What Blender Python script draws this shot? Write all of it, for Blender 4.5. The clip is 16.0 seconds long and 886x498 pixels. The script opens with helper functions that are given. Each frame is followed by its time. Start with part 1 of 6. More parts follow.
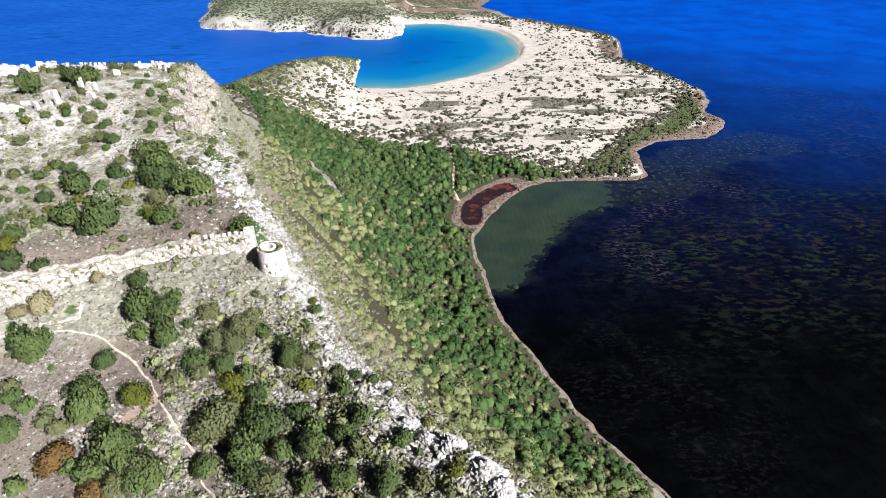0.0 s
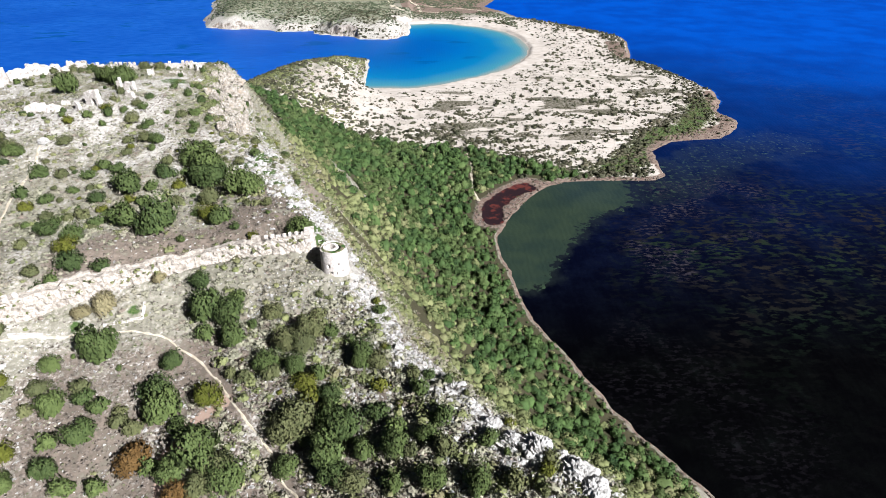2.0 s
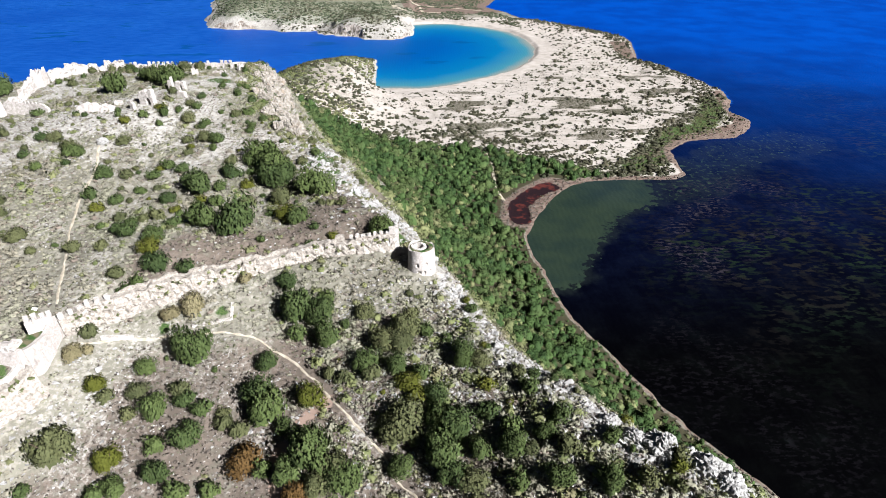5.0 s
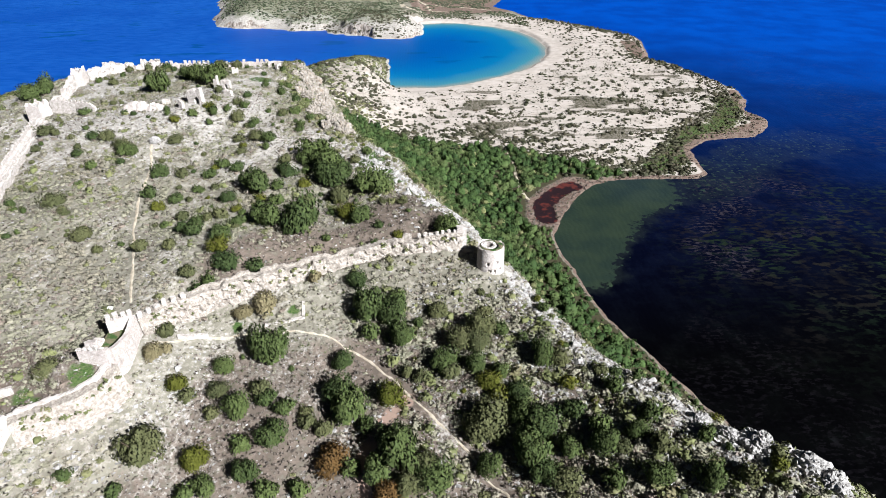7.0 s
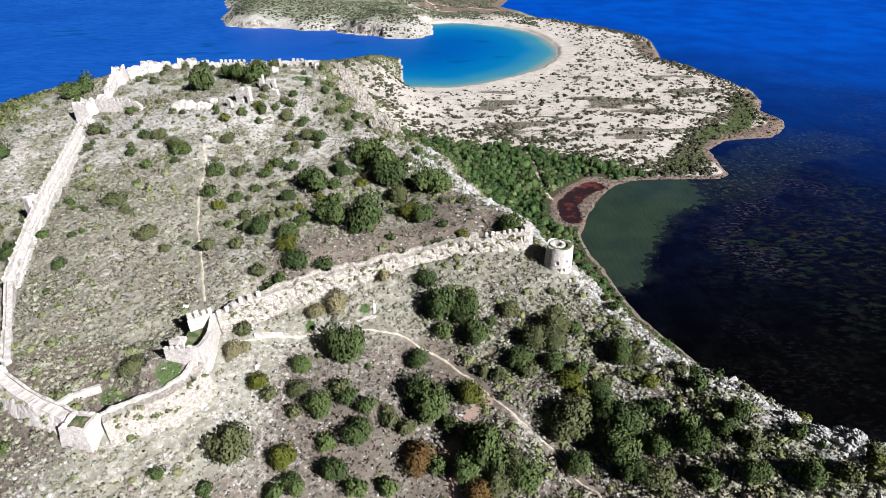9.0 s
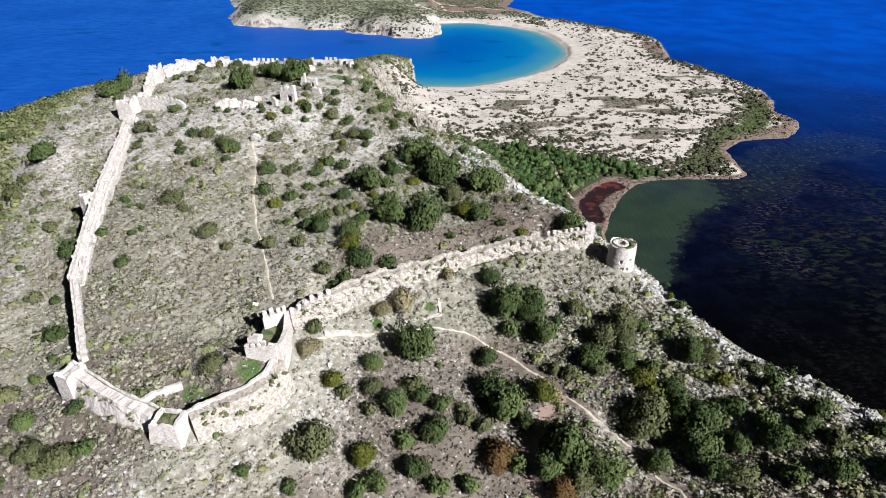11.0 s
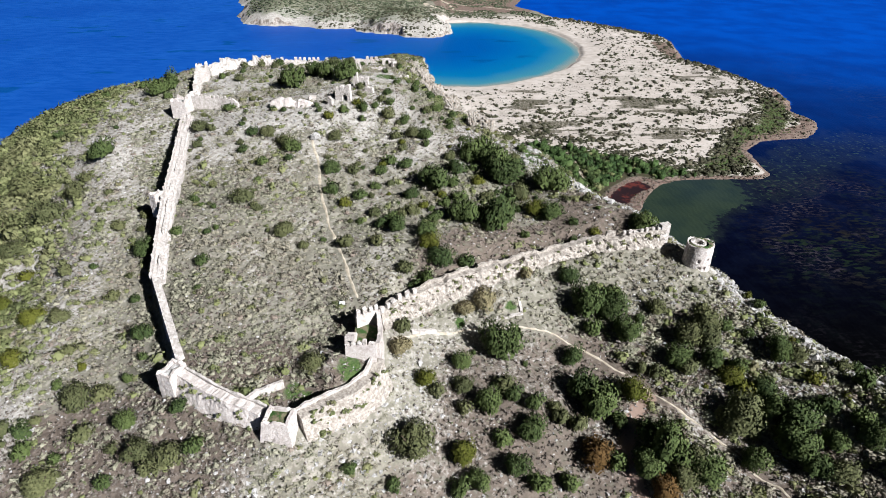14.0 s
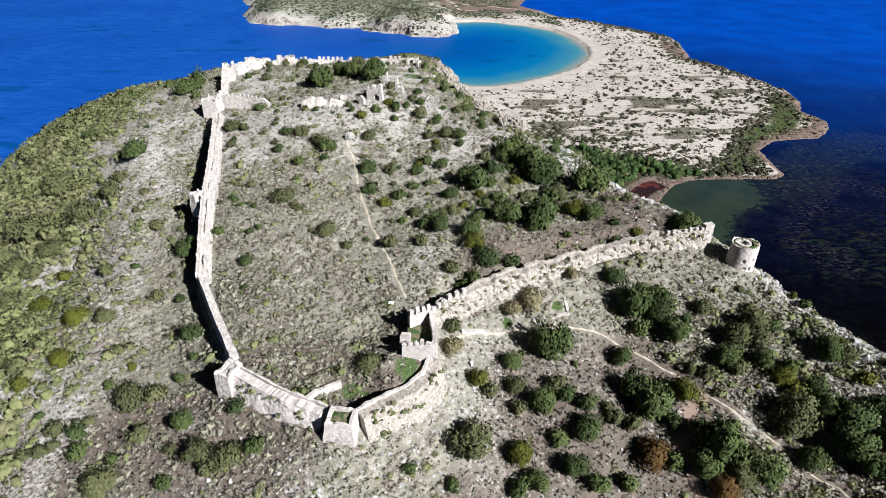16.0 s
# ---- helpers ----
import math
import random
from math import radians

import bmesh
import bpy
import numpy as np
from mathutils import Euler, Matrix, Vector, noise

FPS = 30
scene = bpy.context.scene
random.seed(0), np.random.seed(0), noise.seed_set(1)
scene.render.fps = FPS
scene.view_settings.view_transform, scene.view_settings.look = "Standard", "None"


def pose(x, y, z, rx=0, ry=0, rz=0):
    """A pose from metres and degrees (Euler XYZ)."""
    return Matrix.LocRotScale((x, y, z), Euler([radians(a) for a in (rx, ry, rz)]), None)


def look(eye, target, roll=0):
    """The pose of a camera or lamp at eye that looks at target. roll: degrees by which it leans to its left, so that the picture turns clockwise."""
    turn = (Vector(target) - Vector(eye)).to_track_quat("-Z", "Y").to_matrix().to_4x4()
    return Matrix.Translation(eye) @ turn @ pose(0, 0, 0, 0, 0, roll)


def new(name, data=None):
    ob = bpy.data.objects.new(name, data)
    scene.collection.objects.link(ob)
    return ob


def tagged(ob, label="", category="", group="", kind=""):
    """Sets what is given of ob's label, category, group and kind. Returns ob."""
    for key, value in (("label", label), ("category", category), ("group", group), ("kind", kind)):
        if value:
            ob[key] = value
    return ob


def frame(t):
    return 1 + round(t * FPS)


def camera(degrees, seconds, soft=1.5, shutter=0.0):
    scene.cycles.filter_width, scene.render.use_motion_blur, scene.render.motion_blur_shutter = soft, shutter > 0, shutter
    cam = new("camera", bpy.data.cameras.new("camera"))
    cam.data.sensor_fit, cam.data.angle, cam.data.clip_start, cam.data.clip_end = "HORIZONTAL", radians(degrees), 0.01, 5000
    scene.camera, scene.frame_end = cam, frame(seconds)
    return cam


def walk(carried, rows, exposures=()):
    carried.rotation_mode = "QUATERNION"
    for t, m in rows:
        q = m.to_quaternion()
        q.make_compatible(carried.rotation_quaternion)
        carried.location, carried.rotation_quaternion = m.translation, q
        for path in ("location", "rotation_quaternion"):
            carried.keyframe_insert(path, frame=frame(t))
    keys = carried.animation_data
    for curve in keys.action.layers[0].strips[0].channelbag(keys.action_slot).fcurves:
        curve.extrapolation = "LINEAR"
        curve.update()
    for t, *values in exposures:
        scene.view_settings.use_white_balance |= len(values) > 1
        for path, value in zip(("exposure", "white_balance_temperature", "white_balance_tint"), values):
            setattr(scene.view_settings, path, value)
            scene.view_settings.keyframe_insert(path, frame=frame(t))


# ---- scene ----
cam = camera(76.4, 16.0, soft=0.65)
PATH = [
    (0, (-4.059, -1.273, 217.656), (-4.044, 0.434, 216.613), -0.5),
    (0.5, (-9.403, -1.335, 217.758), (-9.386, 0.371, 216.715), -0.4),
    (1, (-14.818, -1.251, 217.807), (-14.796, 0.456, 216.765), -0.4),
    (1.5, (-19.743, -1.209, 217.865), (-19.718, 0.497, 216.822), -0.3),
    (2, (-24.489, -1.222, 218.005), (-24.461, 0.484, 216.962), -0.3),
    (2.5, (-29.201, -1.03, 217.876), (-29.169, 0.677, 216.834), -0.3),
    (3, (-34.101, -1.004, 217.777), (-34.061, 0.703, 216.735), -0.3),
    (3.5, (-39.103, -0.597, 217.492), (-39.053, 1.11, 216.451), -0.3),
    (4, (-44.203, -0.572, 217.611), (-44.146, 1.134, 216.57), -0.2),
    (6.5, (-71.013, 0.125, 217.227), (-70.949, 1.83, 216.185), -0.0),
    (7, (-76.558, 0.331, 217.234), (-76.492, 2.036, 216.191), 0.0),
    (7.5, (-82.024, 0.49, 217.134), (-81.957, 2.195, 216.091), 0.1),
    (8, (-87.51, 0.445, 217.161), (-87.441, 2.15, 216.118), 0.2),
    (8.5, (-93.028, 0.552, 217.209), (-92.957, 2.257, 216.166), 0.2),
    (9, (-98.412, 0.825, 217.057), (-98.34, 2.53, 216.014), 0.2),
    (11.5, (-123.342, 1.219, 216.718), (-123.261, 2.923, 215.675), 0.5),
    (12, (-127.763, 1.31, 216.734), (-127.68, 3.014, 215.691), 0.5),
    (12.5, (-131.97, 1.491, 216.684), (-131.886, 3.194, 215.64), 0.5),
    (13, (-136.084, 1.544, 216.809), (-135.998, 3.247, 215.764), 0.6),
    (13.5, (-139.954, 1.652, 216.755), (-139.868, 3.355, 215.71), 0.6),
    (14, (-143.826, 1.736, 216.748), (-143.738, 3.439, 215.703), 0.7),
    (14.5, (-147.559, 1.922, 216.718), (-147.469, 3.625, 215.673), 0.7),
    (15, (-150.984, 2.119, 216.777), (-150.895, 3.821, 215.731), 0.7),
    (15.5, (-154.465, 2.324, 216.786), (-154.376, 4.026, 215.739), 0.7),
    (16, (-158.035, 2.568, 216.601), (-157.944, 4.27, 215.555), 0.8),
]
# the clip's camera darkens its picture slightly on the way
walk(cam, [(t, look(eye, target, roll)) for t, eye, target, roll in PATH],
     exposures=[(0.0, 1.55, 6280, 9), (4.0, 1.46, 6270, 9), (8.0, 1.32, 6250, 9), (16.0, 1.20, 6250, 9)])

# ---- world and light ----
SUN_EL, SUN_AZ = 35.0, 133.0          # degrees; azimuth clockwise from +y
world = bpy.data.worlds.new("sky")
scene.world = world
world.use_nodes = True
wnt = world.node_tree
sky = wnt.nodes.new("ShaderNodeTexSky")
sky.sky_type, sky.sun_disc = "NISHITA", False
sky.ozone_density = 6.0
sky.sun_elevation, sky.sun_rotation = radians(SUN_EL), radians(SUN_AZ)
wnt.links.new(sky.outputs[0], wnt.nodes["Background"].inputs[0])
wnt.nodes["Background"].inputs[1].default_value = 0.004
sun = new("sun", bpy.data.lights.new("sun", "SUN"))
sun.data.energy, sun.data.angle, sun.data.color = 5.7, radians(0.53), (1.0, 0.985, 0.97)
sx = math.sin(radians(SUN_AZ)) * math.cos(radians(SUN_EL))
sy = math.cos(radians(SUN_AZ)) * math.cos(radians(SUN_EL))
sun.matrix_world = look((400 * sx, 400 * sy, 400), (400 * sx - sx, 400 * sy - sy, 400 - math.sin(radians(SUN_EL))))
# ---- the shape of the land ----
# coast of the land, walked with the land on the left hand: lagoon side northwards, then the sea side back south
LAGOON_SHORE = [(150, -260), (128, 0), (110, 90), (92, 148), (71, 184), (61, 212), (39, 260), (30, 298), (25, 332), (25, 376),
                (45, 418), (75, 459), (92, 470), (144, 472), (180, 471), (193, 481), (198, 510), (202, 543), (229, 568),
                (262, 577), (287, 578), (324, 613), (331, 636), (323, 664), (347, 714), (357, 755), (344, 813), (327, 886),
                (300, 936), (330, 1052), (337, 1112), (300, 1187), (250, 1252), (172, 1347), (143, 1443), (108, 1516),
                (150, 1650), (140, 2300)]
SEA_SHORE = [(-760, 2300), (-640, 1800), (-603, 1683), (-592, 1562), (-552, 1487), (-523, 1316), (-494, 1261), (-438, 1233),
             (-392, 1237), (-315, 1208), (-272, 1218), (-241, 1175), (-146, 1126), (-87, 1128), (-71, 1177), (-69, 1238)]
BAY_SHORE = [(-71, 1277), (-30, 1288), (19, 1278), (77, 1242), (119, 1185), (144, 1111), (147, 1037), (136, 984), (117, 933),
             (90, 890), (44, 838), (-14, 798), (-61, 782), (-112, 784), (-118, 800), (-121, 839), (-126, 900), (-131, 960)]
WEST_SHORE = [(-150, 966), (-190, 945), (-250, 880), (-300, 800), (-325, 770), (-318, 735), (-345, 690), (-390, 620),
              (-430, 500), (-455, 380), (-450, 250), (-430, 120), (-420, -60), (-400, -260)]
COAST = np.array(LAGOON_SHORE + SEA_SHORE + BAY_SHORE + WEST_SHORE, float)

# heights above the water by stretch of the hill: x, y, z
KEEP_FLOOR = [(-246, 244, 135), (-226, 228, 136), (-216, 236, 138), (-209, 203, 131.5), (-201, 177, 129), (-192, 147, 122), (-182, 153, 122.5),
              (-204, 126, 119), (-174, 130, 118.2), (-162, 135, 119.5), (-175, 174, 125.5), (-200, 207, 131.5), (-176, 204, 129.5), (-185, 226, 136),
              (-158, 226, 133), (-148, 223, 133.5), (-128, 186, 126), (-102, 163, 123.5), (-108, 191, 125.5), (-103, 219, 127.5),
              (-176, 252, 143), (-163, 255, 142), (-154, 282, 141), (-141, 260, 137), (-168, 334, 138), (-157, 322, 139), (-145, 338, 139), (-205, 262, 139),
              (-232, 262, 136), (-240, 320, 138), (-205, 325, 138.5), (-185, 290, 141), (-215, 140, 117.5)]
WALL_FOOT = [(-137, 141, 121), (-119, 148.5, 121.8), (-104, 153.5, 122.3), (-90, 158.5, 124.3), (-71, 161, 126), (-136, 132.3, 111.8), (-126.5, 136, 112.8),
             (-114, 142.5, 116.8), (-101, 146.8, 119), (-80, 151, 121.4), (-66, 150, 121), (-57, 142, 119.5), (-50, 150, 119.5), (-235, 160, 118), (-241, 187, 121.5),
             (-249, 222, 128), (-205, 101.3, 112.2), (-190, 94.8, 113), (-175, 86, 113.5), (-163, 93, 111), (-151.5, 104, 111.5), (-193, 107, 116.5),
             (-172, 103, 116.2), (-160, 106, 118.6), (-150, 121, 115), (-177, 98, 116.5), (-218, 138, 116), (-224, 134, 113)]
SOUTH_SLOPE = [(-62, 96, 101), (-84, 95, 102), (-100, 90, 97), (-97, 121, 104), (-114, 126, 108.5), (-54, 131, 112), (-36, 118, 113),
               (-32, 100, 110), (-142, 95, 102.3), (-40, 128, 113.5), (-21, 102, 112.5), (-7, 83, 112), (-27, 78, 107.5), (-46, 105, 106.5),
               (-60, 114, 108), (-145, 111, 109), (-165, 88, 108), (-123, 105, 103.5), (-107, 128, 108.5), (-192, 84, 106.5),
               (-173, 83, 108.5), (-156, 88, 101.5), (-120, 90, 98.5), (-113, 108, 104.5), (12, 74, 111), (-30, 40, 96), (-110, 40, 80),
               (-200, 40, 86), (10, 30, 92), (-60, -60, 62), (-200, -60, 60), (40, -60, 50)]
WEST_SLOPE = [(-272, 229, 127), (-288, 214, 113.5), (-247, 122, 106.5), (-211, 94, 106), (-274, 304, 134), (-301, 225, 112.5), (-299, 191, 105.5),
              (-265, 186, 115.5), (-240, 166, 119), (-261, 153, 108.5), (-282, 154, 99.5), (-235, 137, 111.5), (-278, 172, 102),
              (-237, 110, 103.5), (-222, 89, 100.5), (-326, 336, 118), (-270, 345, 132), (-348, 262, 109), (-335, 190, 91), (-345, 375, 111), (-366, 310, 105),
              (-395, 400, 78), (-405, 300, 66), (-390, 200, 56), (-300, 100, 84), (-360, 60, 50), (-300, 420, 105), (-360, 500, 60)]
EAST_SLOPE = [(-81, 400, 27), (-43, 326, 24), (-16, 230, 31), (13, 183, 23), (-148, 427, 70), (-90, 402, 34), (-31, 271, 21),
              (-1, 199, 29), (22, 182, 17), (-15, 334, 6), (-74, 191, 122.5), (-90, 208, 127), (-92, 226, 127), (-60, 172, 121.5),
              (-106, 250, 126), (-118, 285, 122), (-135, 318, 130), (-104, 300, 90), (-118, 345, 92), (-60, 250, 68), (-30, 190, 66), (0, 130, 66),
              (40, 100, 62), (-8, 112, 102), (-30, 138, 105), (-45, 165, 104), (-150, 350, 128), (-200, 370, 122), (-250, 400, 112), (30, 240, 6)]
NORTH = [(-152, 545, 33), (-96, 576, 3), (-29, 558, 2), (-151, 568, 23), (-194, 644, 36), (-158, 779, 35), (-240, 560, 62), (-260, 700, 30),
         (-195, 860, 21), (-150, 905, 15), (-140, 850, 21), (-120, 700, 14), (-60, 720, 6), (28, 729, 4), (76, 500, 2.5), (150, 600, 4),
         (200, 760, 5), (250, 900, 4), (190, 1050, 5), (-200, 480, 78), (-280, 480, 92)]
FAR_HILL = [(-440, 1268, 26), (-368, 1275, 24), (-300, 1245, 22), (-200, 1180, 24), (-110, 1160, 22), (-100, 1230, 16), (-220, 1320, 26),
            (-400, 1420, 46), (-280, 1500, 40), (-480, 1600, 60), (-150, 1430, 10), (20, 1400, 4), (-520, 1400, 20), (100, 1300, 4)]
SPOTS = np.array(KEEP_FLOOR + WALL_FOOT + SOUTH_SLOPE + WEST_SLOPE + EAST_SLOPE + NORTH + FAR_HILL, float)


def rnd2(ix, iy, seed):
    h = (ix.astype(np.int64) * 374761393 + iy.astype(np.int64) * 668265263 + seed * 974711) & 0xFFFFFFFF
    h = ((h ^ (h >> 13)) * 1274126177) & 0xFFFFFFFF
    return ((h ^ (h >> 16)) & 0xFFFFFF) / 16777215.0


def vnoise(x, y, size, seed=0):
    """Smooth value noise, 0 to 1, with cells of that size."""
    x, y = np.asarray(x, float) / size, np.asarray(y, float) / size
    ix, iy = np.floor(x), np.floor(y)
    u, v = x - ix, y - iy
    u, v = u * u * (3 - 2 * u), v * v * (3 - 2 * v)
    a, b = rnd2(ix, iy, seed), rnd2(ix + 1, iy, seed)
    c, d = rnd2(ix, iy + 1, seed), rnd2(ix + 1, iy + 1, seed)
    return (a * (1 - u) + b * u) * (1 - v) + (c * (1 - u) + d * u) * v


def fbm(x, y, size, seed=0, octaves=3):
    total, weight, norm = 0.0, 1.0, 0.0
    for o in range(octaves):
        total = total + weight * vnoise(x + 17.3 * o, y - 9.1 * o, size / 2 ** o, seed + o)
        norm, weight = norm + weight, weight * 0.55
    return total / norm


def step(a, b, x):
    t = np.clip((x - a) / (b - a), 0, 1)
    return t * t * (3 - 2 * t)


def inside(poly, x, y):
    poly = np.asarray(poly, float)
    x, y = np.asarray(x, float), np.asarray(y, float)
    hit = np.zeros(x.shape, bool)
    for (x0, y0), (x1, y1) in zip(poly, np.roll(poly, -1, 0)):
        if y0 != y1:
            hit ^= ((y0 > y) != (y1 > y)) & (x < (x1 - x0) * (y - y0) / (y1 - y0) + x0)
    return hit


def line_distance(points, x, y, closed=False):
    pts = np.asarray(points, float)
    best = np.full(np.shape(x), 1e9)
    ends = np.roll(pts, -1, 0) if closed else pts[1:]
    for (x0, y0), (x1, y1) in zip(pts if closed else pts[:-1], ends):
        dx, dy = x1 - x0, y1 - y0
        t = np.clip(((x - x0) * dx + (y - y0) * dy) / (dx * dx + dy * dy), 0, 1)
        best = np.minimum(best, (x - x0 - t * dx) ** 2 + (y - y0 - t * dy) ** 2)
    return np.sqrt(best)


def coast_distance(x, y):
    """Metres to the shore, positive on land."""
    wx = x + (fbm(x, y, 40, 31) - 0.5) * 8 + (fbm(x, y, 9, 33, 2) - 0.5) * 3
    wy = y + (fbm(x, y, 40, 32) - 0.5) * 8 + (fbm(x, y, 9, 34, 2) - 0.5) * 3
    far = step(1000, 1100, y) * step(-60, -90, x)
    wx, wy = wx + far * (fbm(x, y, 26, 35, 2) - 0.5) * 26, wy + far * (fbm(x, y, 24, 36, 2) - 0.5) * 26
    d = line_distance(COAST, wx, wy, True)
    return np.where(inside(COAST, wx, wy), d, -d)


def plate_kernel(r2):
    return 0.5 * r2 * np.log(r2 + 1e-6)


def plate_fit():
    shore = COAST[(COAST[:, 1] > -100) & (COAST[:, 1] < 1700)]
    pts = np.vstack([SPOTS, np.column_stack([shore, np.full(len(shore), 0.5)])])
    p, z = pts[:, :2] / 100.0, pts[:, 2]
    n = len(p)
    k = plate_kernel(((p[:, None] - p[None]) ** 2).sum(-1)) + 0.002 * np.eye(n)
    q = np.column_stack([np.ones(n), p])
    m = np.block([[k, q], [q.T, np.zeros((3, 3))]])
    return p, np.linalg.solve(m, np.concatenate([z, np.zeros(3)]))


PLATE_P, PLATE_W = plate_fit()
CREST = [(30, 40), (12, 74), (-7, 86), (-21, 103), (-33, 117), (-43, 135), (-52, 155), (-70, 187), (-86, 212), (-94, 230), (-108, 262),
         (-125, 300), (-140, 345)]


def height(x, y):
    """Height of the ground over the water."""
    x, y = np.asarray(x, float), np.asarray(y, float)
    z = np.zeros(x.shape)
    flat_x, flat_y, flat = x.ravel() / 100, y.ravel() / 100, z.ravel()
    for s in range(0, flat.size, 20000):
        px, py = flat_x[s:s + 20000], flat_y[s:s + 20000]
        r2 = (px[:, None] - PLATE_P[None, :, 0]) ** 2 + (py[:, None] - PLATE_P[None, :, 1]) ** 2
        flat[s:s + 20000] = plate_kernel(r2) @ PLATE_W[:-3] + PLATE_W[-3] + PLATE_W[-2] * px + PLATE_W[-1] * py
    z = flat.reshape(x.shape)
    # steps in the ground at the feet of the walls
    out = np.interp(y, [108, 144, 167, 199, 222, 250], [-203.5, -222.5, -228, -234, -239, -246]) - x
    z = z - 3.2 * step(0.5, 3.0, out) * step(34, 12, out) * step(100, 116, y) * step(262, 246, y)
    z = z - 2.0 * step(10, 5, np.hypot(x + 170, y - 120)) - 2.4 * step(7, 3, line_distance([(-146, 138), (-137, 142.5), (-119, 150), (-104, 155), (-88, 158.5), (-70, 160)], x, y))
    z = z - 1.3 * step(5, 2, line_distance([(-178, 99.5), (-168, 99.5), (-161, 104)], x, y))
    # the crest breaks off on its lagoon side; turf banked up before the gatehouse
    off = line_distance(CREST, x, y)
    z = z - 6.0 * step(3.0, 9.5, off) * step(75, 30, off) * inside(CREST[1:9] + [(0, 260), (90, 160), (60, 74)], x, y)
    z = z + 2.8 * step(6.5, 2.5, line_distance([(-164, 104), (-157.5, 105.5)], x, y))
    d = coast_distance(x, y)
    # low dunes
    dunes = step(560, 640, y) * step(-150, -60, x) * (1 - step(1300, 1380, y))
    z = np.maximum(z, 0.4 + dunes * (1.2 + 3.0 * fbm(x, y, 60, 5) + 1.6 * fbm(x, y, 16, 6)))
    # rough ground on the hill, rougher along the crest and the cliffs
    hill = step(10, 40, z)
    rough = step(26, 6, line_distance(CREST, x, y))
    z = z + hill * ((fbm(x, y, 22, 7) - 0.5) * 2.2 + (fbm(x, y, 5, 8) - 0.5) * (0.9 + 1.8 * rough) + (vnoise(x, y, 2.2, 9) - 0.5) * (0.25 + 0.9 * rough))
    # how steeply the shore rises: rocky on the sea side and the headlands, gentle on sand and lagoon
    rocky = np.clip(step(-60, -130, x) * step(1400, 700, y) + step(-60, -80, x) * step(1090, 1120, y), 0, 1)
    z = np.maximum(z, step(-60, -84, x) * step(1092, 1118, y) * step(1640, 1500, y) * (7 + 20 * fbm(x, y, 60, 13)) * step(0, 34, d + 10 * (fbm(x, y, 20, 15) - 0.5)))
    near_head = step(-100, -118, x) * step(740, 790, y) * step(1000, 980, y)
    rocky = rocky * (1 - 0.72 * near_head) * (1 - 0.6 * step(1050, 1090, y)) * (0.75 + 0.5 * vnoise(x, y, 6.5, 14))
    cut = np.where(d > 0, 0.05 + d * (0.10 + 0.055 * np.minimum(d, 25) + 2.2 * rocky * (0.6 + 0.8 * fbm(x, y, 18, 12))), d * 0.25)
    pond = step(14, 4, line_distance([(22, 400), (27, 425), (42, 445), (62, 462)], x, y))
    z = np.where(d > 0, np.minimum(z, cut) * (1 - 0.8 * pond), np.maximum(cut, -6))
    return z, d

# ---- materials ----
def node(nt, kind, ins=None, **props):
    n = nt.nodes.new(kind)
    if "attribute_name" in props:
        n.attribute_name = props["attribute_name"]
    if "operation" in props:
        n.operation = props["operation"]
    if "feature" in props:
        n.feature = props["feature"]
    if "interpolation_type" in props:
        n.interpolation_type = props["interpolation_type"]
    for k, v in (ins or {}).items():
        if isinstance(v, bpy.types.NodeSocket):
            nt.links.new(v, n.inputs[k])
        else:
            n.inputs[k].default_value = v
    return n


def material(name, rough=0.9, spec=0.2):
    m = bpy.data.materials.new(name)
    m.use_nodes = True
    b = m.node_tree.nodes["Principled BSDF"]
    b.inputs["Roughness"].default_value, b.inputs["Specular IOR Level"].default_value = rough, spec
    return m, m.node_tree, b


def noise_of(nt, where, scale, detail=3.0, rough=0.6):
    return node(nt, "ShaderNodeTexNoise", {"Vector": where, "Scale": scale, "Detail": detail, "Roughness": rough}).outputs["Fac"]


def span(nt, value, a, b, lo=0.0, hi=1.0):
    return node(nt, "ShaderNodeMapRange", {"Value": value, "From Min": a, "From Max": b, "To Min": lo, "To Max": hi}, interpolation_type="SMOOTHSTEP").outputs[0]


def math_of(nt, op, a, b=0.5):
    return node(nt, "ShaderNodeMath", {0: a, 1: b}, operation=op).outputs[0]


def blend(nt, fac, a, b):
    n = nt.nodes.new("ShaderNodeMix")
    n.data_type = "RGBA"
    for key, v in (("Factor_Float", fac), ("A_Color", a), ("B_Color", b)):
        sock = next(s for s in n.inputs if s.identifier == key)
        if isinstance(v, bpy.types.NodeSocket):
            nt.links.new(v, sock)
        else:
            sock.default_value = v if key == "Factor_Float" else (*v, 1.0) if len(v) == 3 else v
    return next(s for s in n.outputs if s.identifier == "Result_Color")


def bumped(nt, bsdf, value, strength, distance):
    n = node(nt, "ShaderNodeBump", {"Height": value, "Strength": strength, "Distance": distance})
    nt.links.new(n.outputs[0], bsdf.inputs["Normal"])


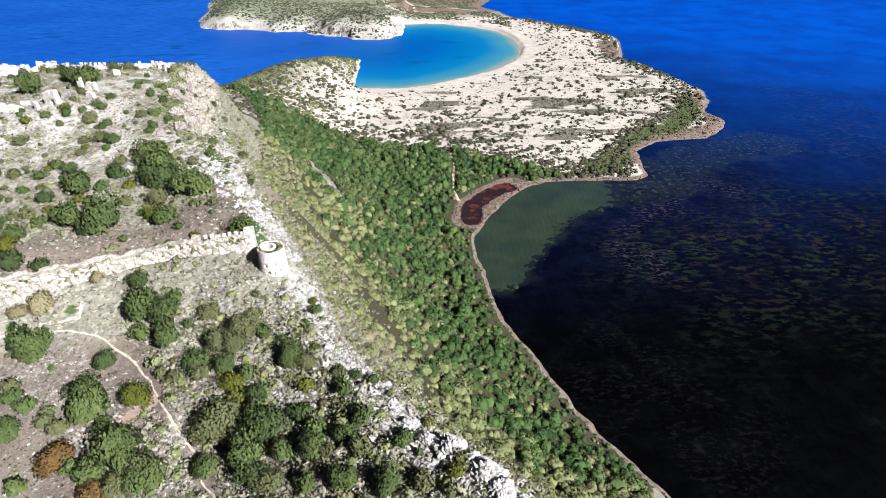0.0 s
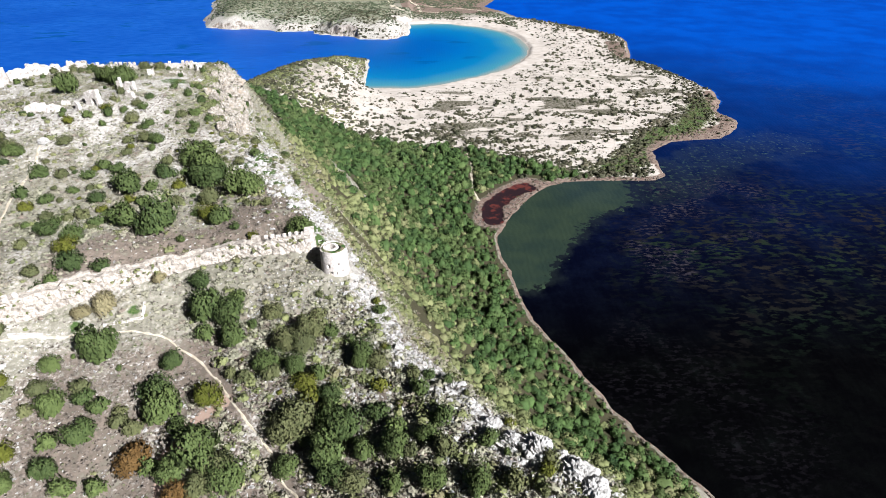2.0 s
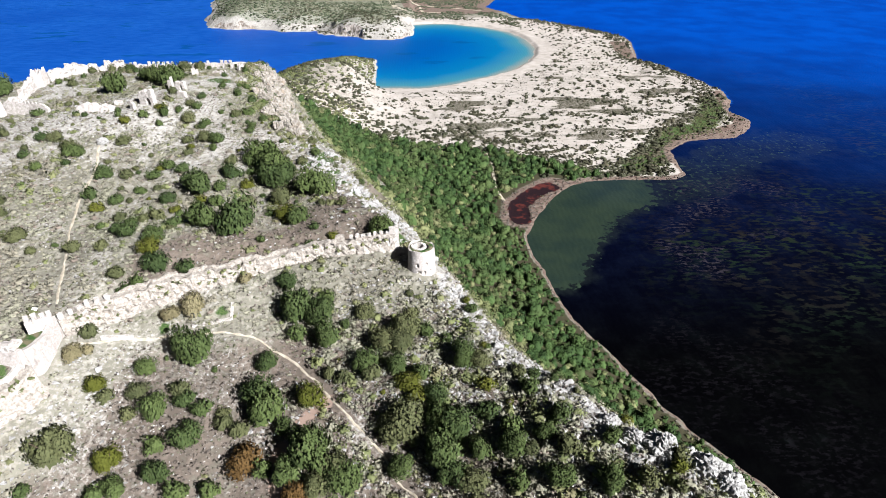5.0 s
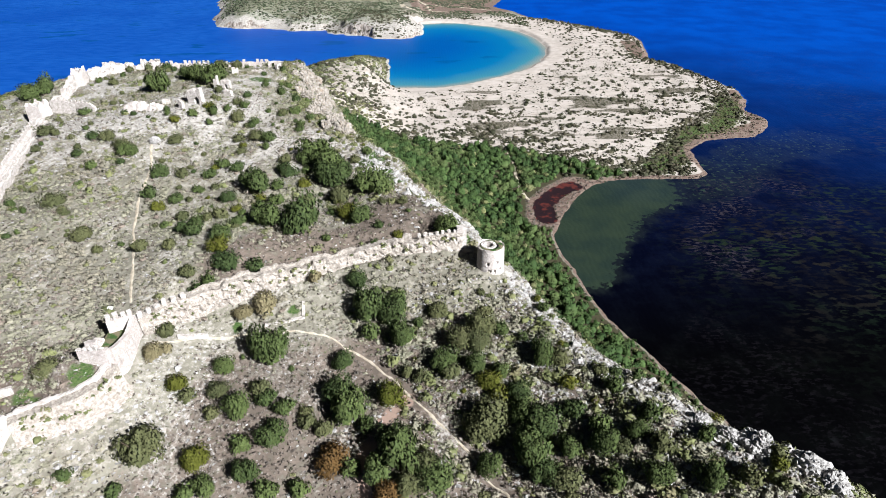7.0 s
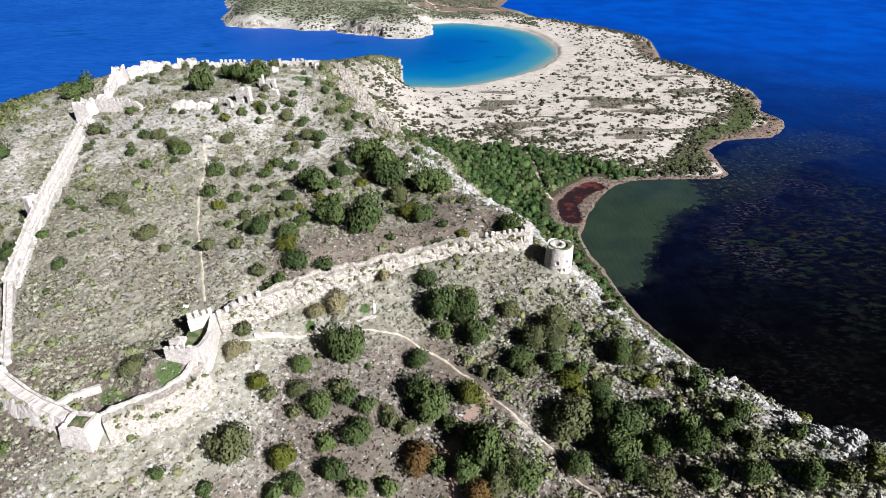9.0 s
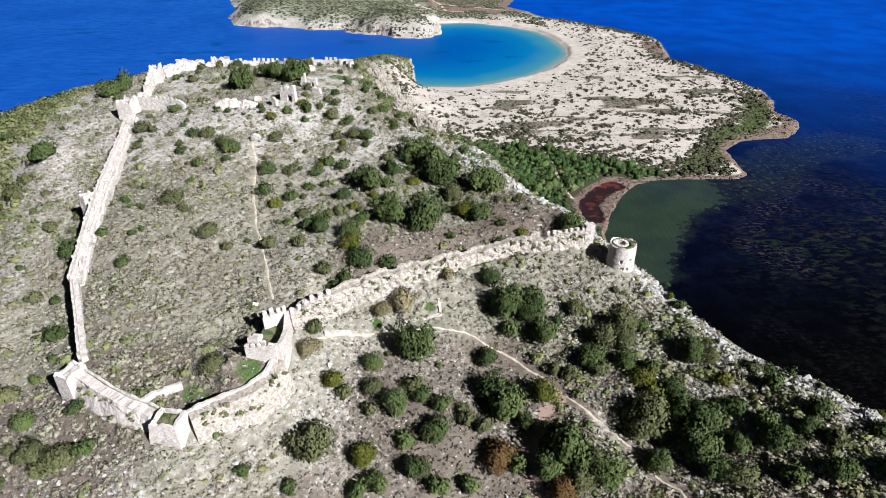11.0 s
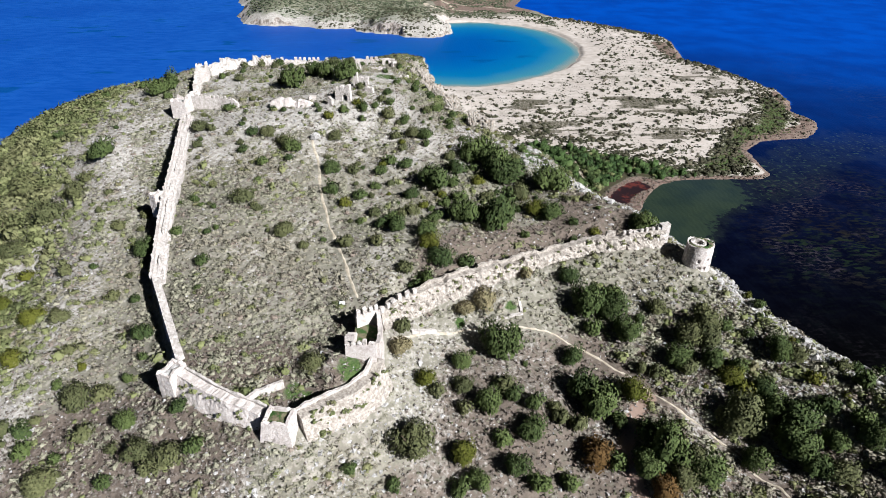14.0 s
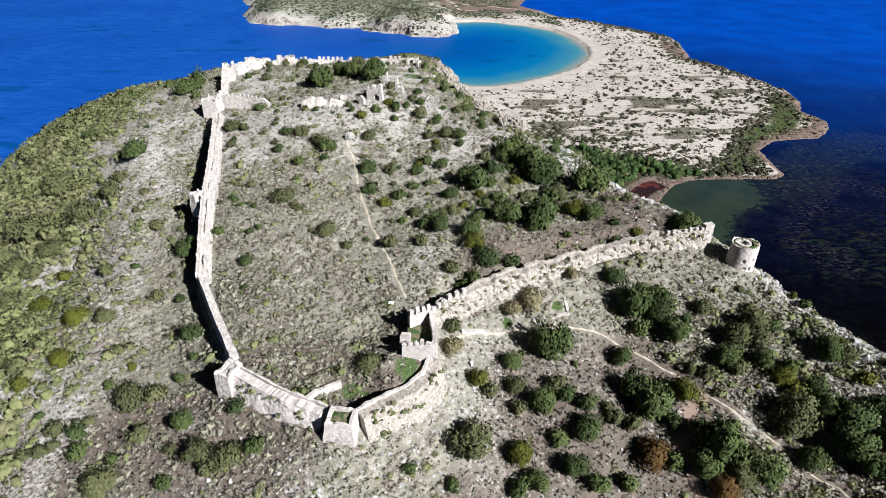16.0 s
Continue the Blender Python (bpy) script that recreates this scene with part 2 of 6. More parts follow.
def ground_material():
    m, nt, b = material("hill_ground", 0.95, 0.1)
    p = node(nt, "ShaderNodeNewGeometry").outputs["Position"]
    cov = node(nt, "ShaderNodeSeparateColor", {0: node(nt, "ShaderNodeAttribute", attribute_name="cover_a").outputs["Color"]})
    cov2 = node(nt, "ShaderNodeSeparateColor", {0: node(nt, "ShaderNodeAttribute", attribute_name="cover_b").outputs["Color"]})
    big, mid, fine = noise_of(nt, p, 0.09, 4), noise_of(nt, p, 0.55, 4), noise_of(nt, p, 2.6, 3)
    soil = blend(nt, span(nt, big, 0.35, 0.65), (0.108, 0.101, 0.080), (0.160, 0.150, 0.122))
    soil = blend(nt, span(nt, mid, 0.45, 0.7), soil, (0.225, 0.210, 0.178))
    soil = blend(nt, span(nt, fine, 0.55, 0.75, 0, 0.5), soil, (0.06, 0.055, 0.038))

    def layer(base, mask, colour, soft=0.22, grain=None):
        edge = math_of(nt, "ADD", mask, math_of(nt, "MULTIPLY", math_of(nt, "SUBTRACT", grain or mid, 0.5), 1.1))
        return blend(nt, span(nt, edge, 0.5 - soft, 0.5 + soft), base, colour)

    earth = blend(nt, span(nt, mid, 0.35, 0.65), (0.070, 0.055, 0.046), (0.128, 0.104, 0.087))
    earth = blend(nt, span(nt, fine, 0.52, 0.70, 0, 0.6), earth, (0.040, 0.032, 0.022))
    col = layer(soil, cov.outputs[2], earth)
    rock = blend(nt, span(nt, mid, 0.3, 0.7), (0.19, 0.177, 0.16), (0.33, 0.313, 0.292))
    rock = blend(nt, span(nt, noise_of(nt, p, 1.3, 5, 0.7), 0.52, 0.62, 0.0, 0.8), rock, (0.0935, 0.0853, 0.066))
    # weathered faces of the cliffs: shaded ribs put into the colour, and rusty streaks
    nz = node(nt, "ShaderNodeSeparateXYZ", {0: node(nt, "ShaderNodeNewGeometry").outputs["True Normal"]}).outputs[2]
    rib_shade = noise_of(nt, node(nt, "ShaderNodeMapping", {"Vector": p, "Scale": (0.30, 0.30, 0.05)}).outputs[0], 1.0, 5, 0.7)
    face = blend(nt, span(nt, rib_shade, 0.42, 0.60), (0.105, 0.088, 0.075), (0.285, 0.255, 0.235))
    face = blend(nt, span(nt, big, 0.56, 0.70, 0, 0.5), face, (0.23, 0.17, 0.12))
    rock = blend(nt, span(nt, nz, 0.80, 0.62), rock, face)
    col = layer(col, cov.outputs[1], rock, 0.14, noise_of(nt, p, 0.9, 5, 0.68))
    sand = blend(nt, span(nt, big, 0.35, 0.7), (0.295, 0.262, 0.236), (0.352, 0.319, 0.294))
    sand = blend(nt, span(nt, mid, 0.58, 0.75, 0, 0.5), sand, (0.231, 0.204, 0.171))
    # elongated darker streaks: shade of small sand relief put into the colour
    furrow_shade = noise_of(nt, node(nt, "ShaderNodeMapping", {"Vector": p, "Rotation": (0, 0, 0.3), "Scale": (0.35, 1.0, 1.0)}).outputs[0], 0.16, 5, 0.68)
    sand = blend(nt, span(nt, furrow_shade, 0.52, 0.68, 0, 0.5), sand, (0.165, 0.143, 0.118))
    col = layer(col, cov.outputs[0], sand, 0.3)
    grass = blend(nt, span(nt, fine, 0.35, 0.65), (0.022, 0.0468, 0.0121), (0.0605, 0.0825, 0.0303))
    col = layer(col, cov2.outputs[0], grass, 0.2)
    reed = blend(nt, span(nt, noise_of(nt, p, 0.25, 5, 0.7), 0.4, 0.62), (0.092, 0.062, 0.052), (0.15, 0.115, 0.095))
    col = layer(col, cov2.outputs[2], reed, 0.25)
    col = layer(col, cov2.outputs[1], blend(nt, fine, (0.20, 0.135, 0.105), (0.29, 0.215, 0.18)), 0.2)
    dark_ground = node(nt, "ShaderNodeAttribute", attribute_name="dark_ground").outputs["Fac"]
    col = layer(col, dark_ground, blend(nt, mid, (0.0193, 0.0187, 0.0099), (0.0523, 0.0468, 0.0275)), 0.25)
    mud = node(nt, "ShaderNodeAttribute", attribute_name="mud").outputs["Fac"]
    col = layer(col, mud, blend(nt, span(nt, big, 0.50, 0.62), blend(nt, mid, (0.005, 0.0025, 0.0045), (0.014, 0.005, 0.0065)), (0.058, 0.013, 0.011)), 0.25)
    nt.links.new(col, b.inputs["Base Color"])
    bumped(nt, b, math_of(nt, "ADD", mid, math_of(nt, "MULTIPLY", fine, 0.4)), 0.6, 0.15)
    return m


def water_material():
    m, nt, b = material("sea_water", 0.45, 0.08)
    b.inputs["IOR"].default_value = 1.33
    p = node(nt, "ShaderNodeNewGeometry").outputs["Position"]
    zone = node(nt, "ShaderNodeSeparateColor", {0: node(nt, "ShaderNodeAttribute", attribute_name="zone").outputs["Color"]})
    weed = node(nt, "ShaderNodeSeparateColor", {0: node(nt, "ShaderNodeAttribute", attribute_name="bed").outputs["Color"]})
    sea = blend(nt, span(nt, noise_of(nt, p, 0.004, 3), 0.3, 0.7), (0.0045, 0.044, 0.225), (0.0075, 0.062, 0.27))
    # darker stretched ripples put the shading of waves into the sea colour
    swell = noise_of(nt, node(nt, "ShaderNodeMapping", {"Vector": p, "Rotation": (0, 0, 0.25), "Scale": (0.35, 1.0, 1.0)}).outputs[0], 0.11, 4, 0.65)
    sea = blend(nt, span(nt, swell, 0.40, 0.62, 0, 0.6), sea, (0.0012, 0.035, 0.2))
    # bay: deep turquoise to pale at the sand
    bay = node(nt, "ShaderNodeValToRGB", {0: zone.outputs[1]})
    ramp = bay.color_ramp
    ramp.elements[0].position, ramp.elements[0].color = 0.0, (0.15, 0.166, 0.15, 1)
    ramp.elements[1].position, ramp.elements[1].color = 1.0, (0.0004, 0.05, 0.2, 1)
    for pos, c in ((0.10, (0.03, 0.135, 0.185)), (0.35, (0.002, 0.09, 0.215)), (0.7, (0.0006, 0.066, 0.215))):
        ramp.elements.new(pos).color = (*c, 1)
    col = blend(nt, zone.outputs[0], sea, bay.outputs[0])
    grass = noise_of(nt, node(nt, "ShaderNodeMapping", {"Vector": p, "Scale": (0.6, 1.4, 1.0)}).outputs[0], 0.016, 4, 0.55)
    col = blend(nt, math_of(nt, "MULTIPLY", span(nt, grass, 0.60, 0.66, 0, 0.7), span(nt, zone.outputs[1], 0.3, 0.6)), col, (0.0005, 0.036, 0.135))
    # lagoon: near black over weed, green over pale mud, bluer with distance
    patch, speck = noise_of(nt, p, 0.055, 5, 0.62), noise_of(nt, p, 0.20, 4, 0.6)
    flat = node(nt, "ShaderNodeMapping", {"Vector": p, "Scale": (0.7, 1.35, 1.0)}).outputs[0]
    tuft = math_of(nt, "MULTIPLY", span(nt, noise_of(nt, flat, 0.17, 3, 0.55), 0.47, 0.60), span(nt, noise_of(nt, p, 0.035, 3), 0.38, 0.62, 0.2, 1.0))
    pads = math_of(nt, "MULTIPLY", span(nt, noise_of(nt, flat, 0.30, 3, 0.6), 0.50, 0.58), span(nt, speck, 0.40, 0.60, 0.3, 1.0))
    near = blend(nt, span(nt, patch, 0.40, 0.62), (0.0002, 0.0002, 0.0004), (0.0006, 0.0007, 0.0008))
    # navy to blue with distance: partly sky reflection painted into the water colour
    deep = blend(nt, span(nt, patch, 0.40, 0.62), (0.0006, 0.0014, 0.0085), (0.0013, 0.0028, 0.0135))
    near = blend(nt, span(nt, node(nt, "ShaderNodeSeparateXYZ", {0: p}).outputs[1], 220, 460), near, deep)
    plant = blend(nt, span(nt, noise_of(nt, p, 0.022, 3), 0.42, 0.60), (0.0050, 0.0044, 0.0044), (0.0040, 0.0068, 0.0045))
    lush = blend(nt, span(nt, noise_of(nt, p, 0.022, 3), 0.42, 0.60), (0.0085, 0.0080, 0.0075), (0.0065, 0.0120, 0.0075))
    plant = blend(nt, span(nt, node(nt, "ShaderNodeSeparateXYZ", {0: p}).outputs[1], 200, 330), plant, lush)
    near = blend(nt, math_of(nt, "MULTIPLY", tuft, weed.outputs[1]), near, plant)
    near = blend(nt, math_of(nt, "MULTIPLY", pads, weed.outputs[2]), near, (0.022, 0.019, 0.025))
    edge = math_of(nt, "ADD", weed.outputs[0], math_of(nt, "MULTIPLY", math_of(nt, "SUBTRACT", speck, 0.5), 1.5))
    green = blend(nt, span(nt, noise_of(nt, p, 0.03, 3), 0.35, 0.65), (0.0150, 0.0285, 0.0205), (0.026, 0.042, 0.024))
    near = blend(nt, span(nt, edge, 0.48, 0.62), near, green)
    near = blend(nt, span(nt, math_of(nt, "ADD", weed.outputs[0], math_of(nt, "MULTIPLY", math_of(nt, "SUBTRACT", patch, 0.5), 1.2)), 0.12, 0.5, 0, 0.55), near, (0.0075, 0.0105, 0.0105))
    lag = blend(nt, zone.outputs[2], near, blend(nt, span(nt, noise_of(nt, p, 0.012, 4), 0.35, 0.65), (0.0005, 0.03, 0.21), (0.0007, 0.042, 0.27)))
    isl = node(nt, "ShaderNodeAttribute", attribute_name="lagoon").outputs["Fac"]
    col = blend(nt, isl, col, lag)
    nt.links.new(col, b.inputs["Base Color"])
    ripple = node(nt, "ShaderNodeTexWave", {"Vector": p, "Scale": 0.07, "Distortion": 6.0, "Detail": 3.0, "Detail Scale": 1.5})
    both = math_of(nt, "ADD", math_of(nt, "MULTIPLY", ripple.outputs["Fac"], 0.5), noise_of(nt, p, 0.5, 3))
    bumped(nt, b, both, 0.2, 0.6)
    return m


def leaf_material(name, dark, light, dry, dry_share=0.15, rough=0.75):
    """Leaves: the tint attribute sets each plant apart, noise its tufts."""
    m, nt, b = material(name, rough, 0.08)
    p = node(nt, "ShaderNodeNewGeometry").outputs["Position"]
    r = node(nt, "ShaderNodeAttribute", attribute_name="tint")
    sep = node(nt, "ShaderNodeSeparateColor", {0: r.outputs["Color"]})
    tuft = noise_of(nt, p, 1.3, 3)
    f = math_of(nt, "ADD", math_of(nt, "MULTIPLY", sep.outputs[0], 0.78), math_of(nt, "MULTIPLY", sep.outputs[2], 0.22))
    col = blend(nt, f, dark, light)
    col = blend(nt, span(nt, tuft, 0.4, 0.68, 0, 0.45), col, light)
    col = blend(nt, span(nt, noise_of(nt, p, 0.035, 3), 0.48, 0.62, 0, 0.4), col, dry)
    col = blend(nt, span(nt, sep.outputs[1], 1 - dry_share, 1 - dry_share + 0.12), col, dry)
    nt.links.new(col, b.inputs["Base Color"])
    return m


def crown_material(name, dark, light):
    """Leaves of a single tree or shrub."""
    m, nt, b = material(name, 0.8, 0.1)
    p = node(nt, "ShaderNodeNewGeometry")
    each = node(nt, "ShaderNodeObjectInfo").outputs["Random"]
    f = math_of(nt, "ADD", math_of(nt, "MULTIPLY", each, 0.5), math_of(nt, "MULTIPLY", p.outputs["Random Per Island"], 0.35))
    f = math_of(nt, "ADD", f, math_of(nt, "MULTIPLY", noise_of(nt, p.outputs["Position"], 0.9, 3), 0.3))
    nt.links.new(blend(nt, f, dark, light), b.inputs["Base Color"])
    return m


def stone_material(name, dark, light, stain, scale=1.0):
    m, nt, b = material(name, 0.92, 0.15)
    p = node(nt, "ShaderNodeNewGeometry").outputs["Position"]
    big, mid, fine = noise_of(nt, p, 0.25 * scale, 4), noise_of(nt, p, 1.1 * scale, 4), noise_of(nt, p, 5.0 * scale, 3)
    col = blend(nt, span(nt, mid, 0.32, 0.68), dark, light)
    block = node(nt, "ShaderNodeTexVoronoi", {"Vector": p, "Scale": 1.9 * scale}, feature="DISTANCE_TO_EDGE").outputs["Distance"]
    col = blend(nt, span(nt, block, 0.0, 0.07, 0.4, 0.0), col, stain)
    col = blend(nt, span(nt, big, 0.55, 0.72, 0, 0.5), col, stain)
    col = blend(nt, span(nt, fine, 0.56, 0.68, 0, 0.8), col, stain)
    nt.links.new(col, b.inputs["Base Color"])
    bumped(nt, b, math_of(nt, "ADD", mid, math_of(nt, "MULTIPLY", fine, 0.5)), 0.9, 0.16)
    return m


def scrub_material():
    m, nt, b = material("dry_herbs", 0.95, 0.1)
    p = node(nt, "ShaderNodeNewGeometry").outputs["Position"]
    tint = node(nt, "ShaderNodeSeparateColor", {0: node(nt, "ShaderNodeAttribute", attribute_name="tint").outputs["Color"]})
    col = blend(nt, tint.outputs[0], (0.058, 0.047, 0.039), (0.142, 0.117, 0.102))
    col = blend(nt, span(nt, tint.outputs[1], 0.8, 0.9), col, (0.06, 0.07, 0.03))
    nt.links.new(blend(nt, span(nt, noise_of(nt, p, 3.0), 0.4, 0.65, 0, 0.6), col, (0.2, 0.178, 0.16)), b.inputs["Base Color"])
    return m


def trail_material():
    m, nt, b = material("trail_gravel", 0.95, 0.1)
    p = node(nt, "ShaderNodeNewGeometry").outputs["Position"]
    col = blend(nt, span(nt, noise_of(nt, p, 0.5, 4), 0.35, 0.65), (0.25, 0.215, 0.165), (0.37, 0.33, 0.27))
    nt.links.new(blend(nt, span(nt, noise_of(nt, p, 2.4, 3), 0.54, 0.68, 0, 0.55), col, (0.13, 0.108, 0.08)), b.inputs["Base Color"])
    bumped(nt, b, noise_of(nt, p, 3.0, 4), 0.7, 0.1)
    return m


DRY_HERBS, TRAIL = scrub_material(), trail_material()
CLIFF_STONE = stone_material("cliff_limestone", (0.125, 0.112, 0.096), (0.275, 0.258, 0.236), (0.165, 0.112, 0.072), 0.8)
GROUND, WATER = ground_material(), water_material()
SCRUB = leaf_material("garrigue_leaves", (0.122, 0.120, 0.085), (0.235, 0.226, 0.172), (0.165, 0.135, 0.113), 0.16)
MAQUIS = leaf_material("maquis_leaves", (0.048, 0.060, 0.025), (0.142, 0.152, 0.068), (0.13, 0.118, 0.068), 0.11)
WOOD_LEAVES = leaf_material("thicket_leaves", (0.008, 0.020, 0.0075), (0.050, 0.082, 0.026), (0.078, 0.092, 0.036), 0.09)
FAR_LEAVES = leaf_material("far_maquis_leaves", (0.02, 0.028, 0.016), (0.062, 0.075, 0.045), (0.085, 0.08, 0.055), 0.15)
DUNE_LEAVES = leaf_material("dune_shrub_leaves", (0.02, 0.022, 0.013), (0.052, 0.052, 0.032), (0.07, 0.06, 0.042), 0.15)
OAK = crown_material("oak_leaves", (0.011, 0.023, 0.009), (0.070, 0.092, 0.030))
OLIVE = crown_material("olive_leaves", (0.032, 0.040, 0.018), (0.095, 0.098, 0.044))
STRAW = crown_material("dry_grass_tufts", (0.10, 0.085, 0.045), (0.19, 0.165, 0.095))
LIME = crown_material("yellow_green_leaves", (0.038, 0.046, 0.007), (0.08, 0.083, 0.014))
RUST = crown_material("rust_leaves", (0.05, 0.029, 0.010), (0.118, 0.068, 0.024))
BARK, bark_nt, bark_b = material("bark", 0.9, 0.1)
bark_p = node(bark_nt, "ShaderNodeNewGeometry").outputs["Position"]
bark_nt.links.new(blend(bark_nt, noise_of(bark_nt, bark_p, 4.0), (0.0385, 0.0275, 0.0193), (0.0935, 0.0715, 0.055)), bark_b.inputs["Base Color"])
LIMESTONE = stone_material("limestone", (0.215, 0.207, 0.202), (0.365, 0.357, 0.352), (0.0968, 0.0871, 0.0726))
MASONRY = stone_material("wall_masonry", (0.295, 0.268, 0.25), (0.465, 0.434, 0.416), (0.10, 0.083, 0.066))
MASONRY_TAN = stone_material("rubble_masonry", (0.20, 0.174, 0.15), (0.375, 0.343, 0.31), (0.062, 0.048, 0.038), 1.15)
MASONRY_PINK = stone_material("tower_masonry", (0.35, 0.312, 0.292), (0.47, 0.434, 0.415), (0.15, 0.122, 0.108), 1.3)

# ---- mesh helpers ----
def mesh_of(name, verts, faces, mat, smooth=False):
    """A mesh from arrays: faces of equal corner count."""
    verts, faces = np.asarray(verts, np.float32), np.asarray(faces, np.int32)
    me = bpy.data.meshes.new(name)
    me.vertices.add(len(verts))
    me.vertices.foreach_set("co", verts.ravel())
    n, k = faces.shape
    me.loops.add(n * k)
    me.loops.foreach_set("vertex_index", faces.ravel())
    me.polygons.add(n)
    me.polygons.foreach_set("loop_start", np.arange(0, n * k, k, dtype=np.int32))
    me.polygons.foreach_set("use_smooth", np.full(n, smooth))
    me.update(calc_edges=True)
    me.materials.append(mat)
    return me


def colour_layer(me, name, rgb):
    a = me.attributes.new(name, "FLOAT_COLOR", "POINT")
    a.data.foreach_set("color", np.column_stack([rgb, np.ones(len(rgb))]).astype(np.float32).ravel())


def value_layer(me, name, values):
    me.attributes.new(name, "FLOAT", "POINT").data.foreach_set("value", np.asarray(values, np.float32))


def part(name, bm, mat, parent, label=""):
    """Links a bmesh or mesh as one mesh object under a thing or a part."""
    me = bm
    if isinstance(bm, bmesh.types.BMesh):
        me = bpy.data.meshes.new(name)
        bm.to_mesh(me)
        bm.free()
        me.materials.append(mat)
    ob = new(name, me)
    ob.parent = parent
    return tagged(ob, label)


def axis(*stretches):
    """Grid lines: (from, to, spacing) one after another."""
    out = [np.arange(a, b, s) for a, b, s in stretches]
    return np.concatenate(out + [[stretches[-1][1]]])


def grid_faces(nx, ny):
    i = np.arange(nx * ny).reshape(ny, nx)
    return np.stack([i[:-1, :-1], i[:-1, 1:], i[1:, 1:], i[1:, :-1]], -1).reshape(-1, 4)


# ---- zones of the land ----
CASTLE = [(-246, 250), (-239, 222), (-234, 199), (-228, 167), (-222, 144), (-204, 112), (-180, 94), (-170, 92), (-154, 108), (-155, 123),
          (-136, 138), (-107, 150), (-64, 157), (-74, 188), (-92, 222), (-110, 262), (-140, 340), (-243, 338), (-256, 305)]
WOODS = [(12, 70), (4, 86), (-12, 104), (-26, 120), (-38, 140), (-48, 165), (-64, 190), (-80, 212), (-90, 240), (-100, 280), (-118, 345),
         (-140, 420), (-165, 500), (-200, 590), (-238, 643), (-140, 606), (-86, 576), (11, 548), (76, 507), (114, 479), (200, 476), (210, 380),
         (60, 100), (100, 40)]
TRAIL_INSIDE = [(-187, 224), (-182, 207), (-177.5, 183.5), (-173.7, 168), (-169, 156), (-165.6, 145.5), (-161.6, 134)]
TRAIL_GATE = [(-152, 120), (-141, 126.4), (-131.6, 129.8), (-115, 130.6), (-104.7, 129), (-95.5, 124), (-85.3, 115.5), (-79.5, 107.5), (-72, 99.6), (-65.3, 92.5), (-62.5, 87), (-58, 83), (-55, 70)]
TRAIL_EARTH = [(-82, 108.7), (-88.4, 101.3), (-92.4, 93.7), (-92.1, 87), (-90.6, 83), (-91, 66)]
TRAIL_WOODS = [(8, 548), (12, 509), (9, 457), (14, 432)]


